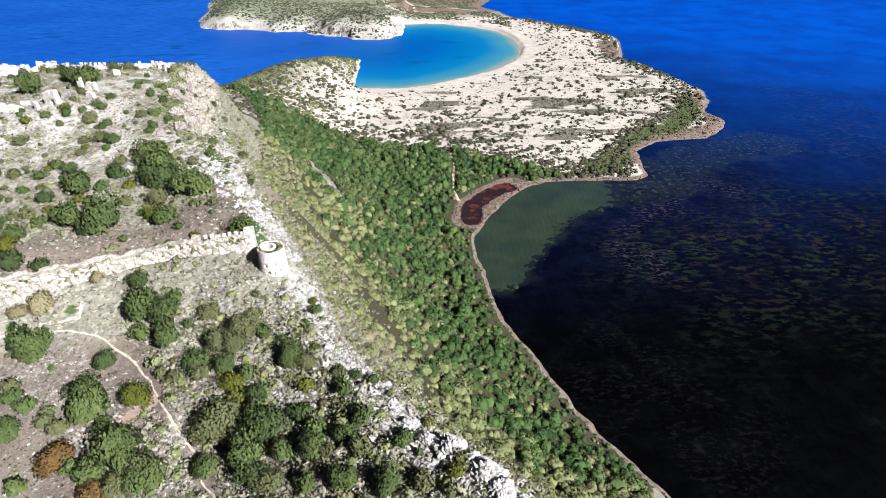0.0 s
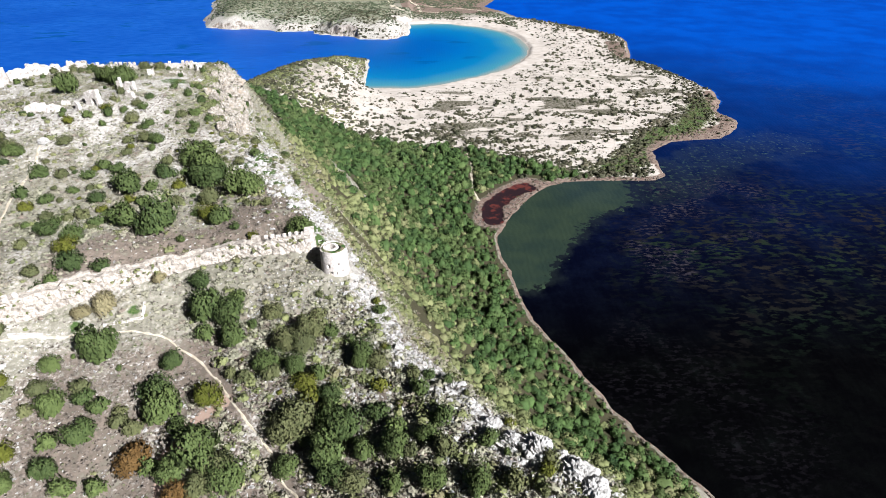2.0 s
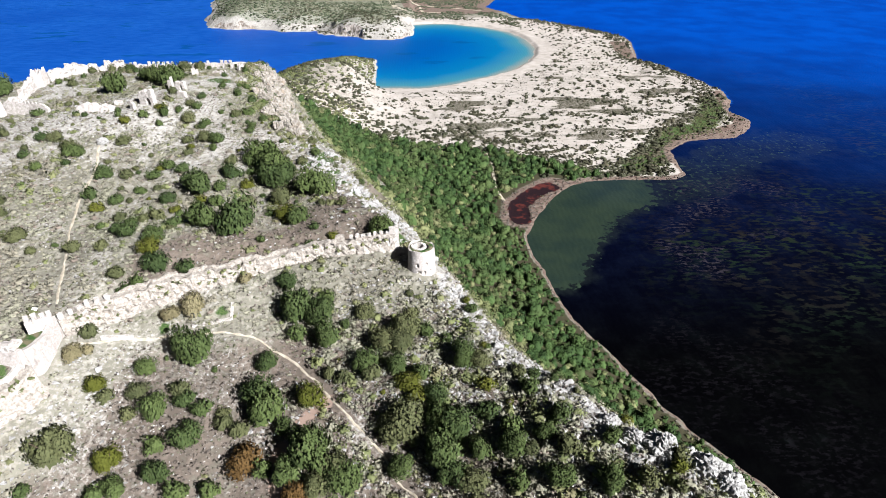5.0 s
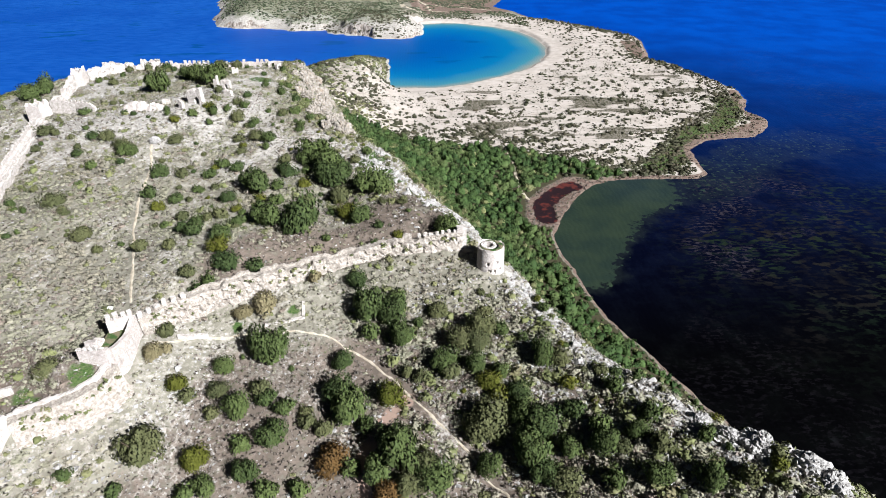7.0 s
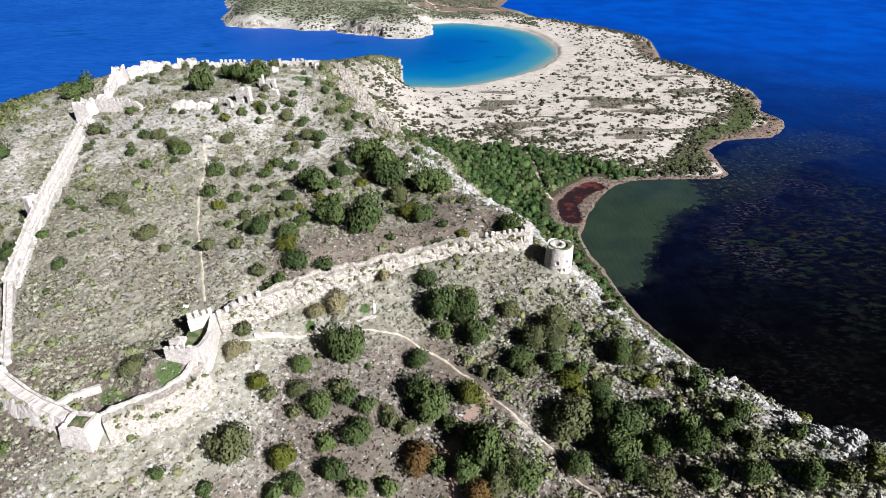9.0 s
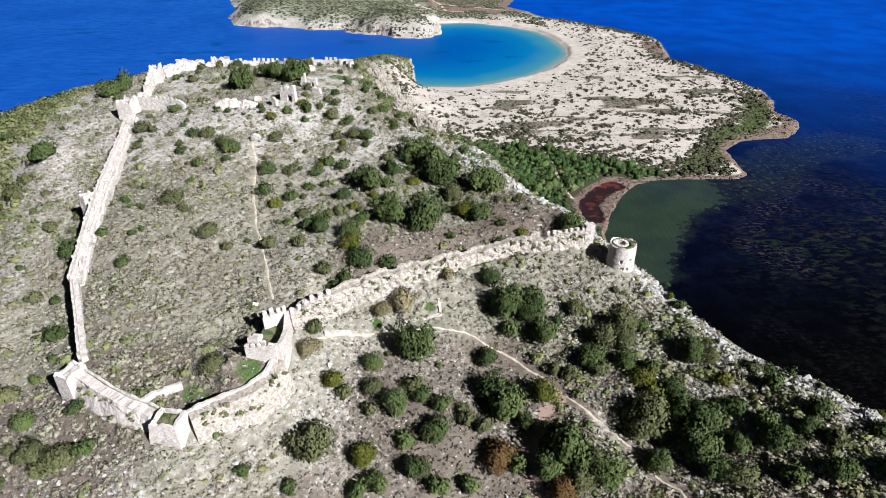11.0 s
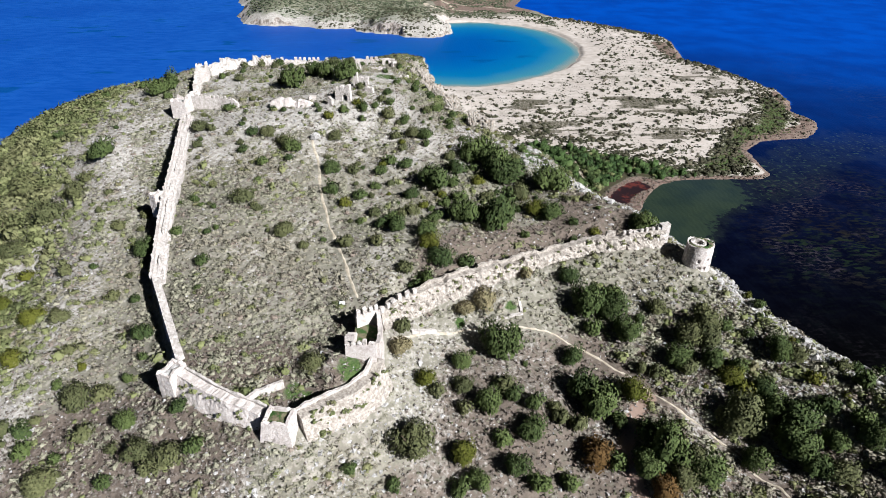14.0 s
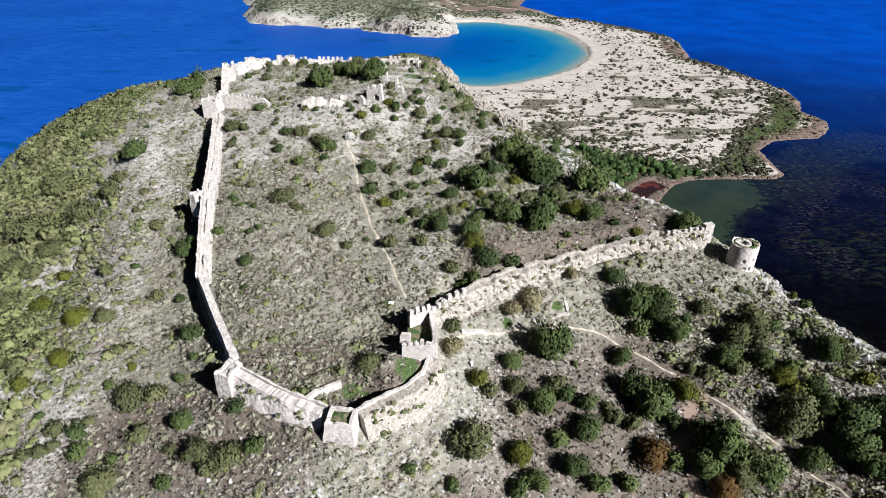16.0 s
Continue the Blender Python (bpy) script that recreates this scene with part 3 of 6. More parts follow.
def cover(x, y, z, d):
    """What lies on the ground: sand, rock, dry earth, grass, trail, reeds, mud, each 0 to 1."""
    crest = line_distance(CREST, x, y)
    castle, woods = inside(CASTLE, x, y), inside(WOODS, x, y)
    low = step(24, 10, z)
    dunes = (step(470, 560, y + 0.35 * x) * (1 - woods) * step(-330, -240, x) * (1 - step(1310, 1400, y))).clip(0, 1)
    dunes = dunes * (1 - step(-62, -84, x) * step(1095, 1120, y))
    sand = dunes * (0.95 - 0.35 * step(24, 40, z)) * (0.65 + 0.35 * step(0.28, 0.40, fbm(x, y, 26, 41)))
    headland = np.clip(step(-96, -112, x) * step(730, 770, y), 0, 1)
    sand = sand * (1 - 0.85 * headland * step(34, 20, d + 14 * (fbm(x, y, 14, 38) - 0.5)))
    sand = np.maximum(sand, step(28, 20, line_distance(BAY_SHORE[:-4], x, y)) * (d > 0))
    rock = (0.60 * step(6, 1.0, crest + 8 * (fbm(x, y, 9, 42) - 0.5)) * (0.25 + 0.75 * step(170, 130, y)) + 0.33 * step(45, 10, crest)) * step(40, 80, z)
    keep = step(34, 10, line_distance([(-215, 240), (-190, 246), (-160, 252), (-140, 262), (-128, 300), (-140, 338)], x, y) + 22 * (fbm(x, y, 18, 43) - 0.5))
    rock = np.maximum(rock, (0.66 - 0.22 * step(-152, -138, x)) * keep * step(0.22, 0.52, fbm(x, y, 8, 39)))
    rock = np.maximum(rock, 0.30 + 0.5 * (fbm(x, y, 14, 44) - 0.4)) * step(8, 25, z) * (1 - 0.75 * woods)
    ward = step(17, 5, line_distance([(-232, 238), (-205, 236), (-182, 238), (-160, 246), (-140, 252), (-126, 262)], x, y) + 14 * (fbm(x, y, 11, 60) - 0.5))
    rock = np.maximum(rock, 0.78 * ward)
    rock = np.maximum(rock, castle * step(170, 216, y) * (0.48 + 0.8 * (fbm(x, y, 7, 36) - 0.45)))
    rubble = step(-98, -74, x) * step(142, 122, y) * step(60, 80, z) * (1 - woods)
    rock = np.maximum(rock, 0.40 * rubble * step(0.30, 0.58, fbm(x, y, 9, 59)))
    talus = step(12, 4, line_distance([(-174, 80), (-162, 90), (-150, 102), (-147, 118)], x, y) + 5 * (fbm(x, y, 9, 40) - 0.5))
    rock = np.maximum(rock, 0.43 * talus)
    terrace = step(7, 3, line_distance([(-148, 121), (-134, 131), (-118, 138), (-106, 145)], x, y))
    rock = np.maximum(rock, 0.36 * terrace)
    cliff = step(-60, -130, x) * step(700, 760, y) + step(-60, -80, x) * step(1100, 1120, y) + step(-300, -380, x)
    far = step(-60, -80, x) * step(1050, 1090, y)
    rock = np.maximum(rock, 0.9 * np.clip(cliff, 0, 1) * step(27 + 20 * far, 14 + 16 * far, d + (26 + 34 * far) * (fbm(x, y, 30, 45) - 0.5)))
    rock = np.maximum(rock, 0.9 * step(16, 8, line_distance([(-160, 548), (-142, 562), (-128, 575)], x, y)))
    scar = line_distance([(-112, 430), (-90, 402), (-74, 380)], x, y)
    for sx0, sy0, sx1, sy1 in ((-75, 300, -58, 268), (-40, 215, -22, 190), (-60, 228, -45, 205), (-22, 165, -8, 143), (-95, 352, -84, 330)):
        rock = np.maximum(rock, 0.55 * step(6, 1, line_distance([(sx0, sy0), (sx1, sy1)], x, y) + 12 * (fbm(x, y, 9, 37) - 0.45)))
    rock = np.maximum(rock, 0.62 * step(7, 1, scar + 14 * (fbm(x, y, 11, 46) - 0.42)))
    rock = rock * (1 - 0.5 * step(-152, -140, x) * step(236, 256, y) * step(420, 380, y) * (1 - woods))
    rock = np.maximum(rock, (0.49 + 0.6 * (fbm(x, y, 12, 99) - 0.42)) * step(-236, -250, x) * step(-335, -300, x) * step(70, 85, z) * step(330, 300, y))
    south = step(136, 124, y - 0.15 * (x + 100)) * step(24, 0, x) * step(60, 80, z)
    earth = 0.30 * step(-252, -285, x + 0.25 * (y - 200)) * step(60, 75, z) + south * (1.0 - 0.5 * (fbm(x, y, 30, 47))) * (1 - talus) + 0.5 * castle * step(160, 130, y) * fbm(x, y, 20, 48) + 0.3 * step(60, 40, crest) * castle
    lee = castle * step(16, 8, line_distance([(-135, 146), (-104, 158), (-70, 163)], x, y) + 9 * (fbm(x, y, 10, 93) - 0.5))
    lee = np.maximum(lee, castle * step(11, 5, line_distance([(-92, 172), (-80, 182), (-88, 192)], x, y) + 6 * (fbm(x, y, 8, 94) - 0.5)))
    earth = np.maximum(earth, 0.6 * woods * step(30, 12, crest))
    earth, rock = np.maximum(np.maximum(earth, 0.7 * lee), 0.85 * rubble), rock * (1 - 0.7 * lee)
    green = np.zeros_like(x)
    for gx_, gy_, r in ((-95, 223, 8), (-91, 210, 6), (-161, 104.8, 4.6), (-174.6, 101.6, 3.4), (-171.5, 100.4, 2.8), (-158, 115.5, 3.2), (-159, 297, 9), (-116, 136.5, 2.6), (-66, 166, 5), (-132, 131.5, 2.5), (-80, 196, 5), (-74, 180, 5), (-98, 216, 7), (-86, 202, 5), (-63, 160, 4)):
        green = np.maximum(green, 0.8 * step(r, 0.4 * r, np.hypot(x - gx_, y - gy_)))
    strand = line_distance([(150, 498), (200, 545), (225, 592), (262, 606), (292, 650), (318, 700)], x, y)
    green = np.maximum(green, 0.85 * step(24, 8, strand + 14 * (fbm(x, y, 18, 58) - 0.5)))
    flats = step(-100, -190, x) * step(560, 640, y) * step(900, 760, y)
    green = np.maximum(green, 0.55 * flats * step(0.48, 0.6, fbm(x, y, 34, 49)))
    green = np.maximum(green, 0.45 * step(1120, 1180, y) * step(-90, -130, x) * step(12, 22, d))
    reeds = step(9, 4, line_distance(LAGOON_SHORE, x, y) + 6.5 * step(420, 360, y) + 7 * (fbm(x, y, 14, 50) - 0.5)) * (d > -1) * (y < 1420) * step(0, 3, line_distance(BAY_SHORE, x, y) - 40)
    reeds = np.maximum(reeds, step(15, 7, line_distance([(344, 735), (330, 690), (326, 664), (312, 608), (270, 588), (228, 572), (206, 545), (198, 515)], x, y)))
    reeds = np.maximum(reeds, step(17, 8, line_distance([(302, 1062), (292, 985), (294, 945)], x, y) + 10 * (fbm(x, y, 20, 64) - 0.5)) * (d > -1))
    salt = inside([(-112, 1600), (-92, 1400), (-50, 1385), (95, 1395), (150, 1440), (150, 1640), (-30, 1660)], x, y)
    reeds = np.maximum(reeds, 0.85 * salt * (line_distance(BAY_SHORE, x, y) > 95))
    trail = np.zeros_like(x)
    reeds = np.maximum(reeds, 0.8 * step(3.4, 1.0, d + 2.0 * (fbm(x, y, 11, 51) - 0.5)) * (x > -20) * step(410, 380, y) * (d > -0.5))
    trail = np.maximum(trail, 0.95 * step(3.2, 1.4, line_distance(TRAIL_EARTH, x, y) + 2 * fbm(x, y, 5, 53) - 1))
    reeds = np.maximum(reeds, step(19, 12, line_distance([(22, 400), (27, 425), (42, 445), (62, 462)], x, y)) * (d > -2))
    mud = 1.2 * step(11, 6, line_distance([(23, 398), (25, 424), (38, 443), (58, 460)], x, y) + 5 * (fbm(x, y, 8, 54) - 0.5))
    # dark brown ground over the woods, in dune bands and on the headland
    dark_ground = 0.95 * woods * np.where(y < 395, step(1.5, 3.5, d), step(4, 9, d)) * step(6, 26, crest + 10 * (fbm(x, y, 20, 55) - 0.5)) * (scar > 7)
    band = fbm(x * 0.35, y, 22, 56)
    dark_ground = np.maximum(dark_ground, 0.62 * step(0.56, 0.64, band) * dunes * step(30, 50, d) * step(1000, 800, y) * step(-120, -40, x))
    dark_ground = np.maximum(dark_ground, 0.4 * step(0.48, 0.62, fbm(x, y, 40, 57)) * step(-105, -150, x) * step(560, 600, y) * (y < 960) * (d > 8))
    return [np.clip(v, 0, 1) for v in (sand, rock, earth, green, trail, reeds, mud, dark_ground * (trail < 0.3) * (1 - reeds))]


# ---- ground: one sheet from the sea floor over the hill to the far shore ----
gx = axis((-1500, -620, 40), (-620, -330, 4), (-330, -258, 2.0), (-258, 40, 1.35), (40, 110, 2.4), (110, 380, 3), (380, 1500, 60))
gy = axis((-300, -40, 20), (-40, 60, 4), (60, 180, 1.25), (180, 350, 1.7), (350, 620, 2.6), (620, 1000, 3), (1000, 1360, 3.5), (1360, 1720, 6), (1720, 2300, 40))
GX, GY = np.meshgrid(gx, gy)
GZ, GD = height(GX, GY)
quads = grid_faces(len(gx), len(gy))
quads = quads[(GZ.ravel()[quads] > -3.0).any(1)]
used, where = np.unique(quads, return_inverse=True)
px, py, pz, pd = GX.ravel()[used], GY.ravel()[used], GZ.ravel()[used], GD.ravel()[used]
ground_mesh = mesh_of("ground", np.column_stack([px, py, pz]), where.reshape(-1, 4), GROUND, True)
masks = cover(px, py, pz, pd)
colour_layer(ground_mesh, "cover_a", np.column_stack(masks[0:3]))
colour_layer(ground_mesh, "cover_b", np.column_stack(masks[3:6]))
value_layer(ground_mesh, "mud", masks[6])
value_layer(ground_mesh, "dark_ground", masks[7])
tagged(new("ground", ground_mesh), "rocky limestone hill falling to pale dunes and the shore", "ground", kind="structure")


def ground_z(x, y):
    """Height of the ground sheet under points, from its grid."""
    x, y = np.asarray(x, float), np.asarray(y, float)
    i = np.clip(np.searchsorted(gx, x) - 1, 0, len(gx) - 2)
    j = np.clip(np.searchsorted(gy, y) - 1, 0, len(gy) - 2)
    u, v = (x - gx[i]) / (gx[i + 1] - gx[i]), (y - gy[j]) / (gy[j + 1] - gy[j])
    return (GZ[j, i] * (1 - u) + GZ[j, i + 1] * u) * (1 - v) + (GZ[j + 1, i] * (1 - u) + GZ[j + 1, i + 1] * u) * v


def ground_field(field, x, y):
    i, j = np.clip(np.searchsorted(gx, x), 0, len(gx) - 1), np.clip(np.searchsorted(gy, y), 0, len(gy) - 1)
    return field[j, i]


def trail_mesh(line, width, seed):
    """A trodden path lying on the ground, of uneven width."""
    p = np.array(line, float)
    s = np.concatenate([[0], np.cumsum(np.hypot(*np.diff(p, axis=0).T))])
    t = np.arange(0, s[-1], 0.5)
    q = np.column_stack([np.interp(t, s, p[:, k]) for k in (0, 1)])
    for _ in range(6):
        q[1:-1] = 0.5 * q[1:-1] + 0.25 * (q[:-2] + q[2:])
    way = np.gradient(q, axis=0)
    way /= np.linalg.norm(way, axis=1)[:, None]
    n = np.column_stack([way[:, 1], -way[:, 0]])
    q = q + n * ((fbm(t, t * 0, 7, seed) - 0.5) * 1.2)[:, None]
    half = width * (0.35 + 0.75 * fbm(t, t * 0 + 5, 2.5, seed + 1))
    half[0] = half[-1] = 0.1
    rows = []
    for f in (-1, -0.5, 0, 0.5, 1):
        edge = q + n * (half * f + (0.25 * (vnoise(t, t * 0 + 9 * f, 0.9, seed) - 0.5) if abs(f) == 1 else 0))[:, None]
        rows.append(np.column_stack([edge, ground_z(*edge.T) + (0.02 if abs(f) == 1 else 0.12)]))
    v = np.stack(rows, 1).reshape(-1, 3)
    return mesh_of("trail", v, grid_faces(5, len(t)), TRAIL, True)


for line, width, seed, label in ((TRAIL_INSIDE, 0.6, 91, "narrow stony footpath through the castle yard"), (TRAIL_GATE, 0.42, 92, "pale footpath winding down from the gatehouse"),
                                 (TRAIL_WOODS, 1.6, 93, "sandy footpath through the thicket"),
                                 ([(-125, 1650), (-129, 1545), (-124, 1472), (-109, 1404), (-88, 1362)], 8.0, 94, "pale gravel road round the salt flats"),
                                 ([(-95, 1560), (-60, 1500), (20, 1482), (95, 1440)], 4.2, 95, "pale dyke across the salt flats"),
                                 ([(-60, 1500), (-50, 1420), (30, 1400)], 4.2, 96, "pale dyke along the salt flats")):
    tagged(new("trail", trail_mesh(line, width, seed)), label, "path", kind="structure")

# ---- water: sea, bay and lagoon in one sheet ----
wx = axis((-4500, -700, 200), (-700, -140, 20), (-140, 400, 5), (400, 900, 30), (900, 4500, 200))
wy = axis((-900, -100, 40), (-100, 60, 12), (60, 700, 7), (700, 1400, 5), (1400, 1800, 20), (1800, 4700, 200))
WX, WY = [a.ravel() for a in np.meshgrid(wx, wy)]
water_mesh = mesh_of("water", np.column_stack([WX, WY, np.zeros(len(WX))]), grid_faces(len(wx), len(wy)), WATER, True)
wd = -coast_distance(WX, WY)
lagoon = inside(LAGOON_SHORE + [(4600, 2300), (4600, -900), (150, -900)], WX, WY) | (WX > 400)
lagoon |= (WX > 0) & (WY < 700)
in_bay = inside([(-71, 1300), (200, 1300), (220, 1000), (120, 760), (-125, 760), (-130, 965), (-86, 1128)], WX, WY)
to_mouth = line_distance([(-135, 975), (-90, 1120)], WX, WY)
bay = np.where(in_bay, 1.0, step(150, 20, to_mouth) * 0.75) * ~lagoon
bay_depth = np.clip(line_distance(BAY_SHORE[:-4], WX, WY) / 170.0 + 0.12 * (fbm(WX, WY, 60, 61) - 0.5), 0.0, 1.0)
# share of that blue, growing with distance, partly for the reflected sky
lagoon_sky_blue = np.clip(step(420, 1500, WY + 0.55 * (WX - 120) + 160 * (fbm(WX, WY, 120, 62) - 0.5)), 0, 1)
colour_layer(water_mesh, "zone", np.column_stack([bay, bay_depth, lagoon_sky_blue]))
shallow = step(62, 22, line_distance([(22, 345), (42, 385), (70, 420), (110, 450)], WX, WY) + 30 * (fbm(WX, WY, 40, 63) - 0.5))
shallow = np.maximum(shallow, 0.42 * step(60, 20, line_distance([(150, 452), (225, 495), (285, 545), (350, 560)], WX, WY) + 30 * (fbm(WX, WY, 30, 64) - 0.5)))
clumps = (0.15 + 0.85 * step(0.36, 0.58, fbm(WX, WY, 70, 65))) * step(40, 110, wd) * (0.10 + 0.90 * step(180, 320, WY))
lilies = np.maximum(step(45, 20, line_distance([(150, 345), (185, 395), (195, 440), (235, 445), (222, 400)], WX, WY)), 0.12 * step(60, 20, line_distance([(120, 180), (90, 230)], WX, WY))) * step(0.35, 0.55, fbm(WX, WY, 24, 66))
colour_layer(water_mesh, "bed", np.column_stack([shallow, clumps, lilies]))
value_layer(water_mesh, "lagoon", lagoon.astype(float))
tagged(new("water", water_mesh), "deep blue sea, turquoise bay and dark still lagoon", "water", kind="structure")

# ---- plants in masses ----
dice = np.random.default_rng(7)


def leaf_dome(count, leaf, flat=0.75, lobes=4, seed=0, tilt=0.27, shag=0.3):
    """Loose leaf tufts on a lumpy dome of radius 1: their corners, count x 3 x 3, and the way each tuft faces, count x 3."""
    r = np.random.default_rng(seed)
    centres = np.column_stack([r.normal(0, 0.42, (lobes, 2)).clip(-0.6, 0.6), r.uniform(0.15, 0.5, lobes)])
    size = r.uniform(0.42, 0.68, lobes)
    which = r.integers(0, lobes, count)
    way = r.normal(size=(count, 3))
    way[:, 2] = np.abs(way[:, 2]) * 0.9 - 0.12
    way /= np.linalg.norm(way, axis=1)[:, None]
    c = centres[which] + way * size[which][:, None] * r.uniform(0.8, 1.1, (count, 1))
    face = way + r.normal(0, tilt, (count, 3))
    face /= np.linalg.norm(face, axis=1)[:, None]
    side = np.cross(face, r.normal(size=(count, 3)))
    side /= np.linalg.norm(side, axis=1)[:, None]
    up = np.cross(face, side)
    s = leaf * r.uniform(0.7, 1.35, (count, 1))
    tri = np.stack([c + side * s, c - side * s * 0.6 + up * s * 0.9, c - side * s * 0.5 - up * s * 0.8], 1)
    tri[..., 2] = np.maximum(tri[..., 2] * flat, -0.06)
    soft = 0.75 * way + 0.45 * c + r.normal(0, shag, (count, 3))
    soft /= np.linalg.norm(soft, axis=1)[:, None]
    return tri, soft


def cushion(seed, seg=8, rings=3, flat=0.8, lumpy=0.2, tufts=14, leaf=0.17, core=0.86, lobes=4, tilt=0.4, shag=0.22):
    """A rounded, lumpy plant of radius 1, tufts over a core: corners and the ways they face, both count x 3 x 3."""
    r = np.random.default_rng(seed)
    a, p = np.linspace(0, 2 * np.pi, seg, endpoint=False), r.uniform(0, 6.28, 3)
    rows = []
    for k in range(1, rings + 1):
        th = 1.85 * k / rings
        rad = core * (1 + lumpy * np.sin(2 * a + p[0]) * 0.8 + lumpy * 0.7 * np.sin(3 * a + p[1] + k) + r.uniform(-lumpy, lumpy, seg) * 0.8)
        rows.append(np.column_stack([rad * np.sin(th) * np.cos(a), rad * np.sin(th) * np.sin(a), rad * np.cos(th) * flat + 0.1]))
    v = np.vstack([[[r.uniform(-0.2, 0.2), r.uniform(-0.2, 0.2), core * flat]], *rows])
    i = np.arange(seg)
    j = (i + 1) % seg
    f = [np.column_stack([0 * i, 1 + i, 1 + j])]
    for k in range(rings - 1):
        u, w = 1 + k * seg, 1 + (k + 1) * seg
        f += [np.column_stack([u + i, w + i, w + j]), np.column_stack([u + i, w + j, u + j])]
    f = np.vstack(f)
    n = np.zeros_like(v)
    face = np.cross(v[f[:, 1]] - v[f[:, 0]], v[f[:, 2]] - v[f[:, 0]])
    for c in range(3):
        np.add.at(n, f[:, c], face)
    n /= np.linalg.norm(n, axis=1)[:, None] + 1e-9
    tri, soft = v[f], n[f]
    if tufts:
        extra = leaf_dome(tufts, leaf, flat, lobes, seed + 500, tilt, shag)
        tri, soft = np.concatenate([tri, extra[0]]), np.concatenate([soft, np.repeat(extra[1][:, None], 3, 1)])
    return tri, soft


def soft_normals(me, normals):
    """Lets leaf tufts shade like the rounded clump that they belong to."""
    me.attributes.new("custom_normal", "FLOAT_VECTOR", "POINT").data.foreach_set("vector", np.asarray(normals, np.float32).ravel())


def scatter(name, x, y, size, mat, templates, label, category, tall=1.0, sink=0.05, dry=None, z=None):
    """One mass of plants: a copy of a template at every place, of its own size, turn and tint."""
    n = len(x)
    z = ground_z(x, y) if z is None else z
    kind = dice.integers(0, len(templates), n)
    turn = dice.uniform(0, 2 * np.pi, n)
    stretch = dice.uniform(0.65, 1.35, n) * tall
    leafy = isinstance(templates[0], tuple)
    stack = np.array([(t[0] if leafy else t).reshape(-1, 3) for t in templates])
    faces = np.array([t[1].reshape(-1, 3) if t[1].ndim == 3 else np.repeat(t[1], 3, 0) for t in templates]) if leafy else None
    per = stack.shape[1]
    out, way = np.empty((n, per, 3), np.float32), np.empty((n, per, 3), np.float32)
    for s in range(0, n, 4000):
        e = slice(s, min(s + 4000, n))
        v = stack[kind[e]]
        c, w = np.cos(turn[e])[:, None], np.sin(turn[e])[:, None]
        out[e, :, 0] = (v[..., 0] * c - v[..., 1] * w) * size[e, None] + x[e, None]
        out[e, :, 1] = (v[..., 0] * w + v[..., 1] * c) * size[e, None] + y[e, None]
        out[e, :, 2] = v[..., 2] * (size * stretch)[e, None] + (z - sink * size)[e, None]
        if leafy:
            v = faces[kind[e]]
            way[e, :, 0], way[e, :, 1], way[e, :, 2] = v[..., 0] * c - v[..., 1] * w, v[..., 0] * w + v[..., 1] * c, v[..., 2]
    me = mesh_of(name, out.reshape(-1, 3), np.arange(n * per).reshape(-1, 3), mat, leafy)
    if leafy:
        soft_normals(me, way)
    plant = np.repeat(np.column_stack([dice.random(n), dice.random(n) if dry is None else dry]), per, axis=0)
    leaf = np.repeat(dice.random(n * per // 3), 3)
    colour_layer(me, "tint", np.column_stack([plant, leaf]))
    return tagged(new(name, me), label, category, kind="stuff")


def sown(x0, x1, y0, y1, gap):
    """Jittered places over a rectangle, one in each cell."""
    a, b = np.meshgrid(np.arange(x0, x1, gap), np.arange(y0, y1, gap))
    a, b = a.ravel(), b.ravel()
    return a + dice.uniform(0, gap, a.size), b + dice.uniform(0, gap, a.size)


def keep(x, y, share):
    ok = dice.random(len(x)) < share
    return x[ok], y[ok]


WALL_LINES = [[(-249, 254), (-239, 222), (-234, 199), (-228, 167), (-222.5, 144), (-205, 112)], [(-205, 108), (-194.5, 101), (-180, 93.4)], [(-178, 90), (-171, 91)],
              [(-171, 92), (-160, 99), (-154, 108), (-155, 123)], [(-155, 123.5), (-143.5, 133.6), (-119, 145), (-101.6, 151.6), (-90, 154), (-64.5, 155.6)], [(-163, 108.6), (-154, 108)],
              [(-246, 260), (-225, 257)], [(-250, 262), (-256, 303), (-243, 337), (-156, 342)], [(-162, 119), (-155, 123)]]


def off_walls(x, y, gap=2.2):
    ok = np.hypot(x + 55, y - 149) > 6.5
    for line in WALL_LINES:
        ok &= line_distance(line, x, y) > gap
    for trail in (TRAIL_INSIDE, TRAIL_GATE, TRAIL_EARTH):
        ok &= line_distance(trail, x, y) > 0.6 + 0.55 * gap
    return x[ok], y[ok]


# low garrigue over the castle yard and the slopes round it
x, y = off_walls(*sown(-345, 30, 62, 350, 1.42))
woods_here = inside(WOODS, x, y)
m = cover(x, y, ground_z(x, y), np.full(len(x), 50.0))
share = 0.86 - 0.7 * step(0.42, 0.66, m[1]) - step(-88, -98, x) * (0.5 + 1.1 * step(-152, -142, x)) * step(132, 122, y) * ~inside(CASTLE, x, y) * m[2] * step(0.15, 0.6, fbm(x, y, 10, 71)) - 0.35 * (fbm(x, y, 16, 72) < 0.33) - 1.0 * m[3]
share = share * (1 - 0.75 * step(14, 8, line_distance([(-128, 150), (-104, 158), (-70, 163)], x, y))) * (1 - 0.7 * step(10, 5, line_distance([(-92, 172), (-80, 182), (-88, 192)], x, y)))
share = share * (1 - 0.75 * step(9, 4, line_distance([(-105, 223), (-59, 165)], x, y)))
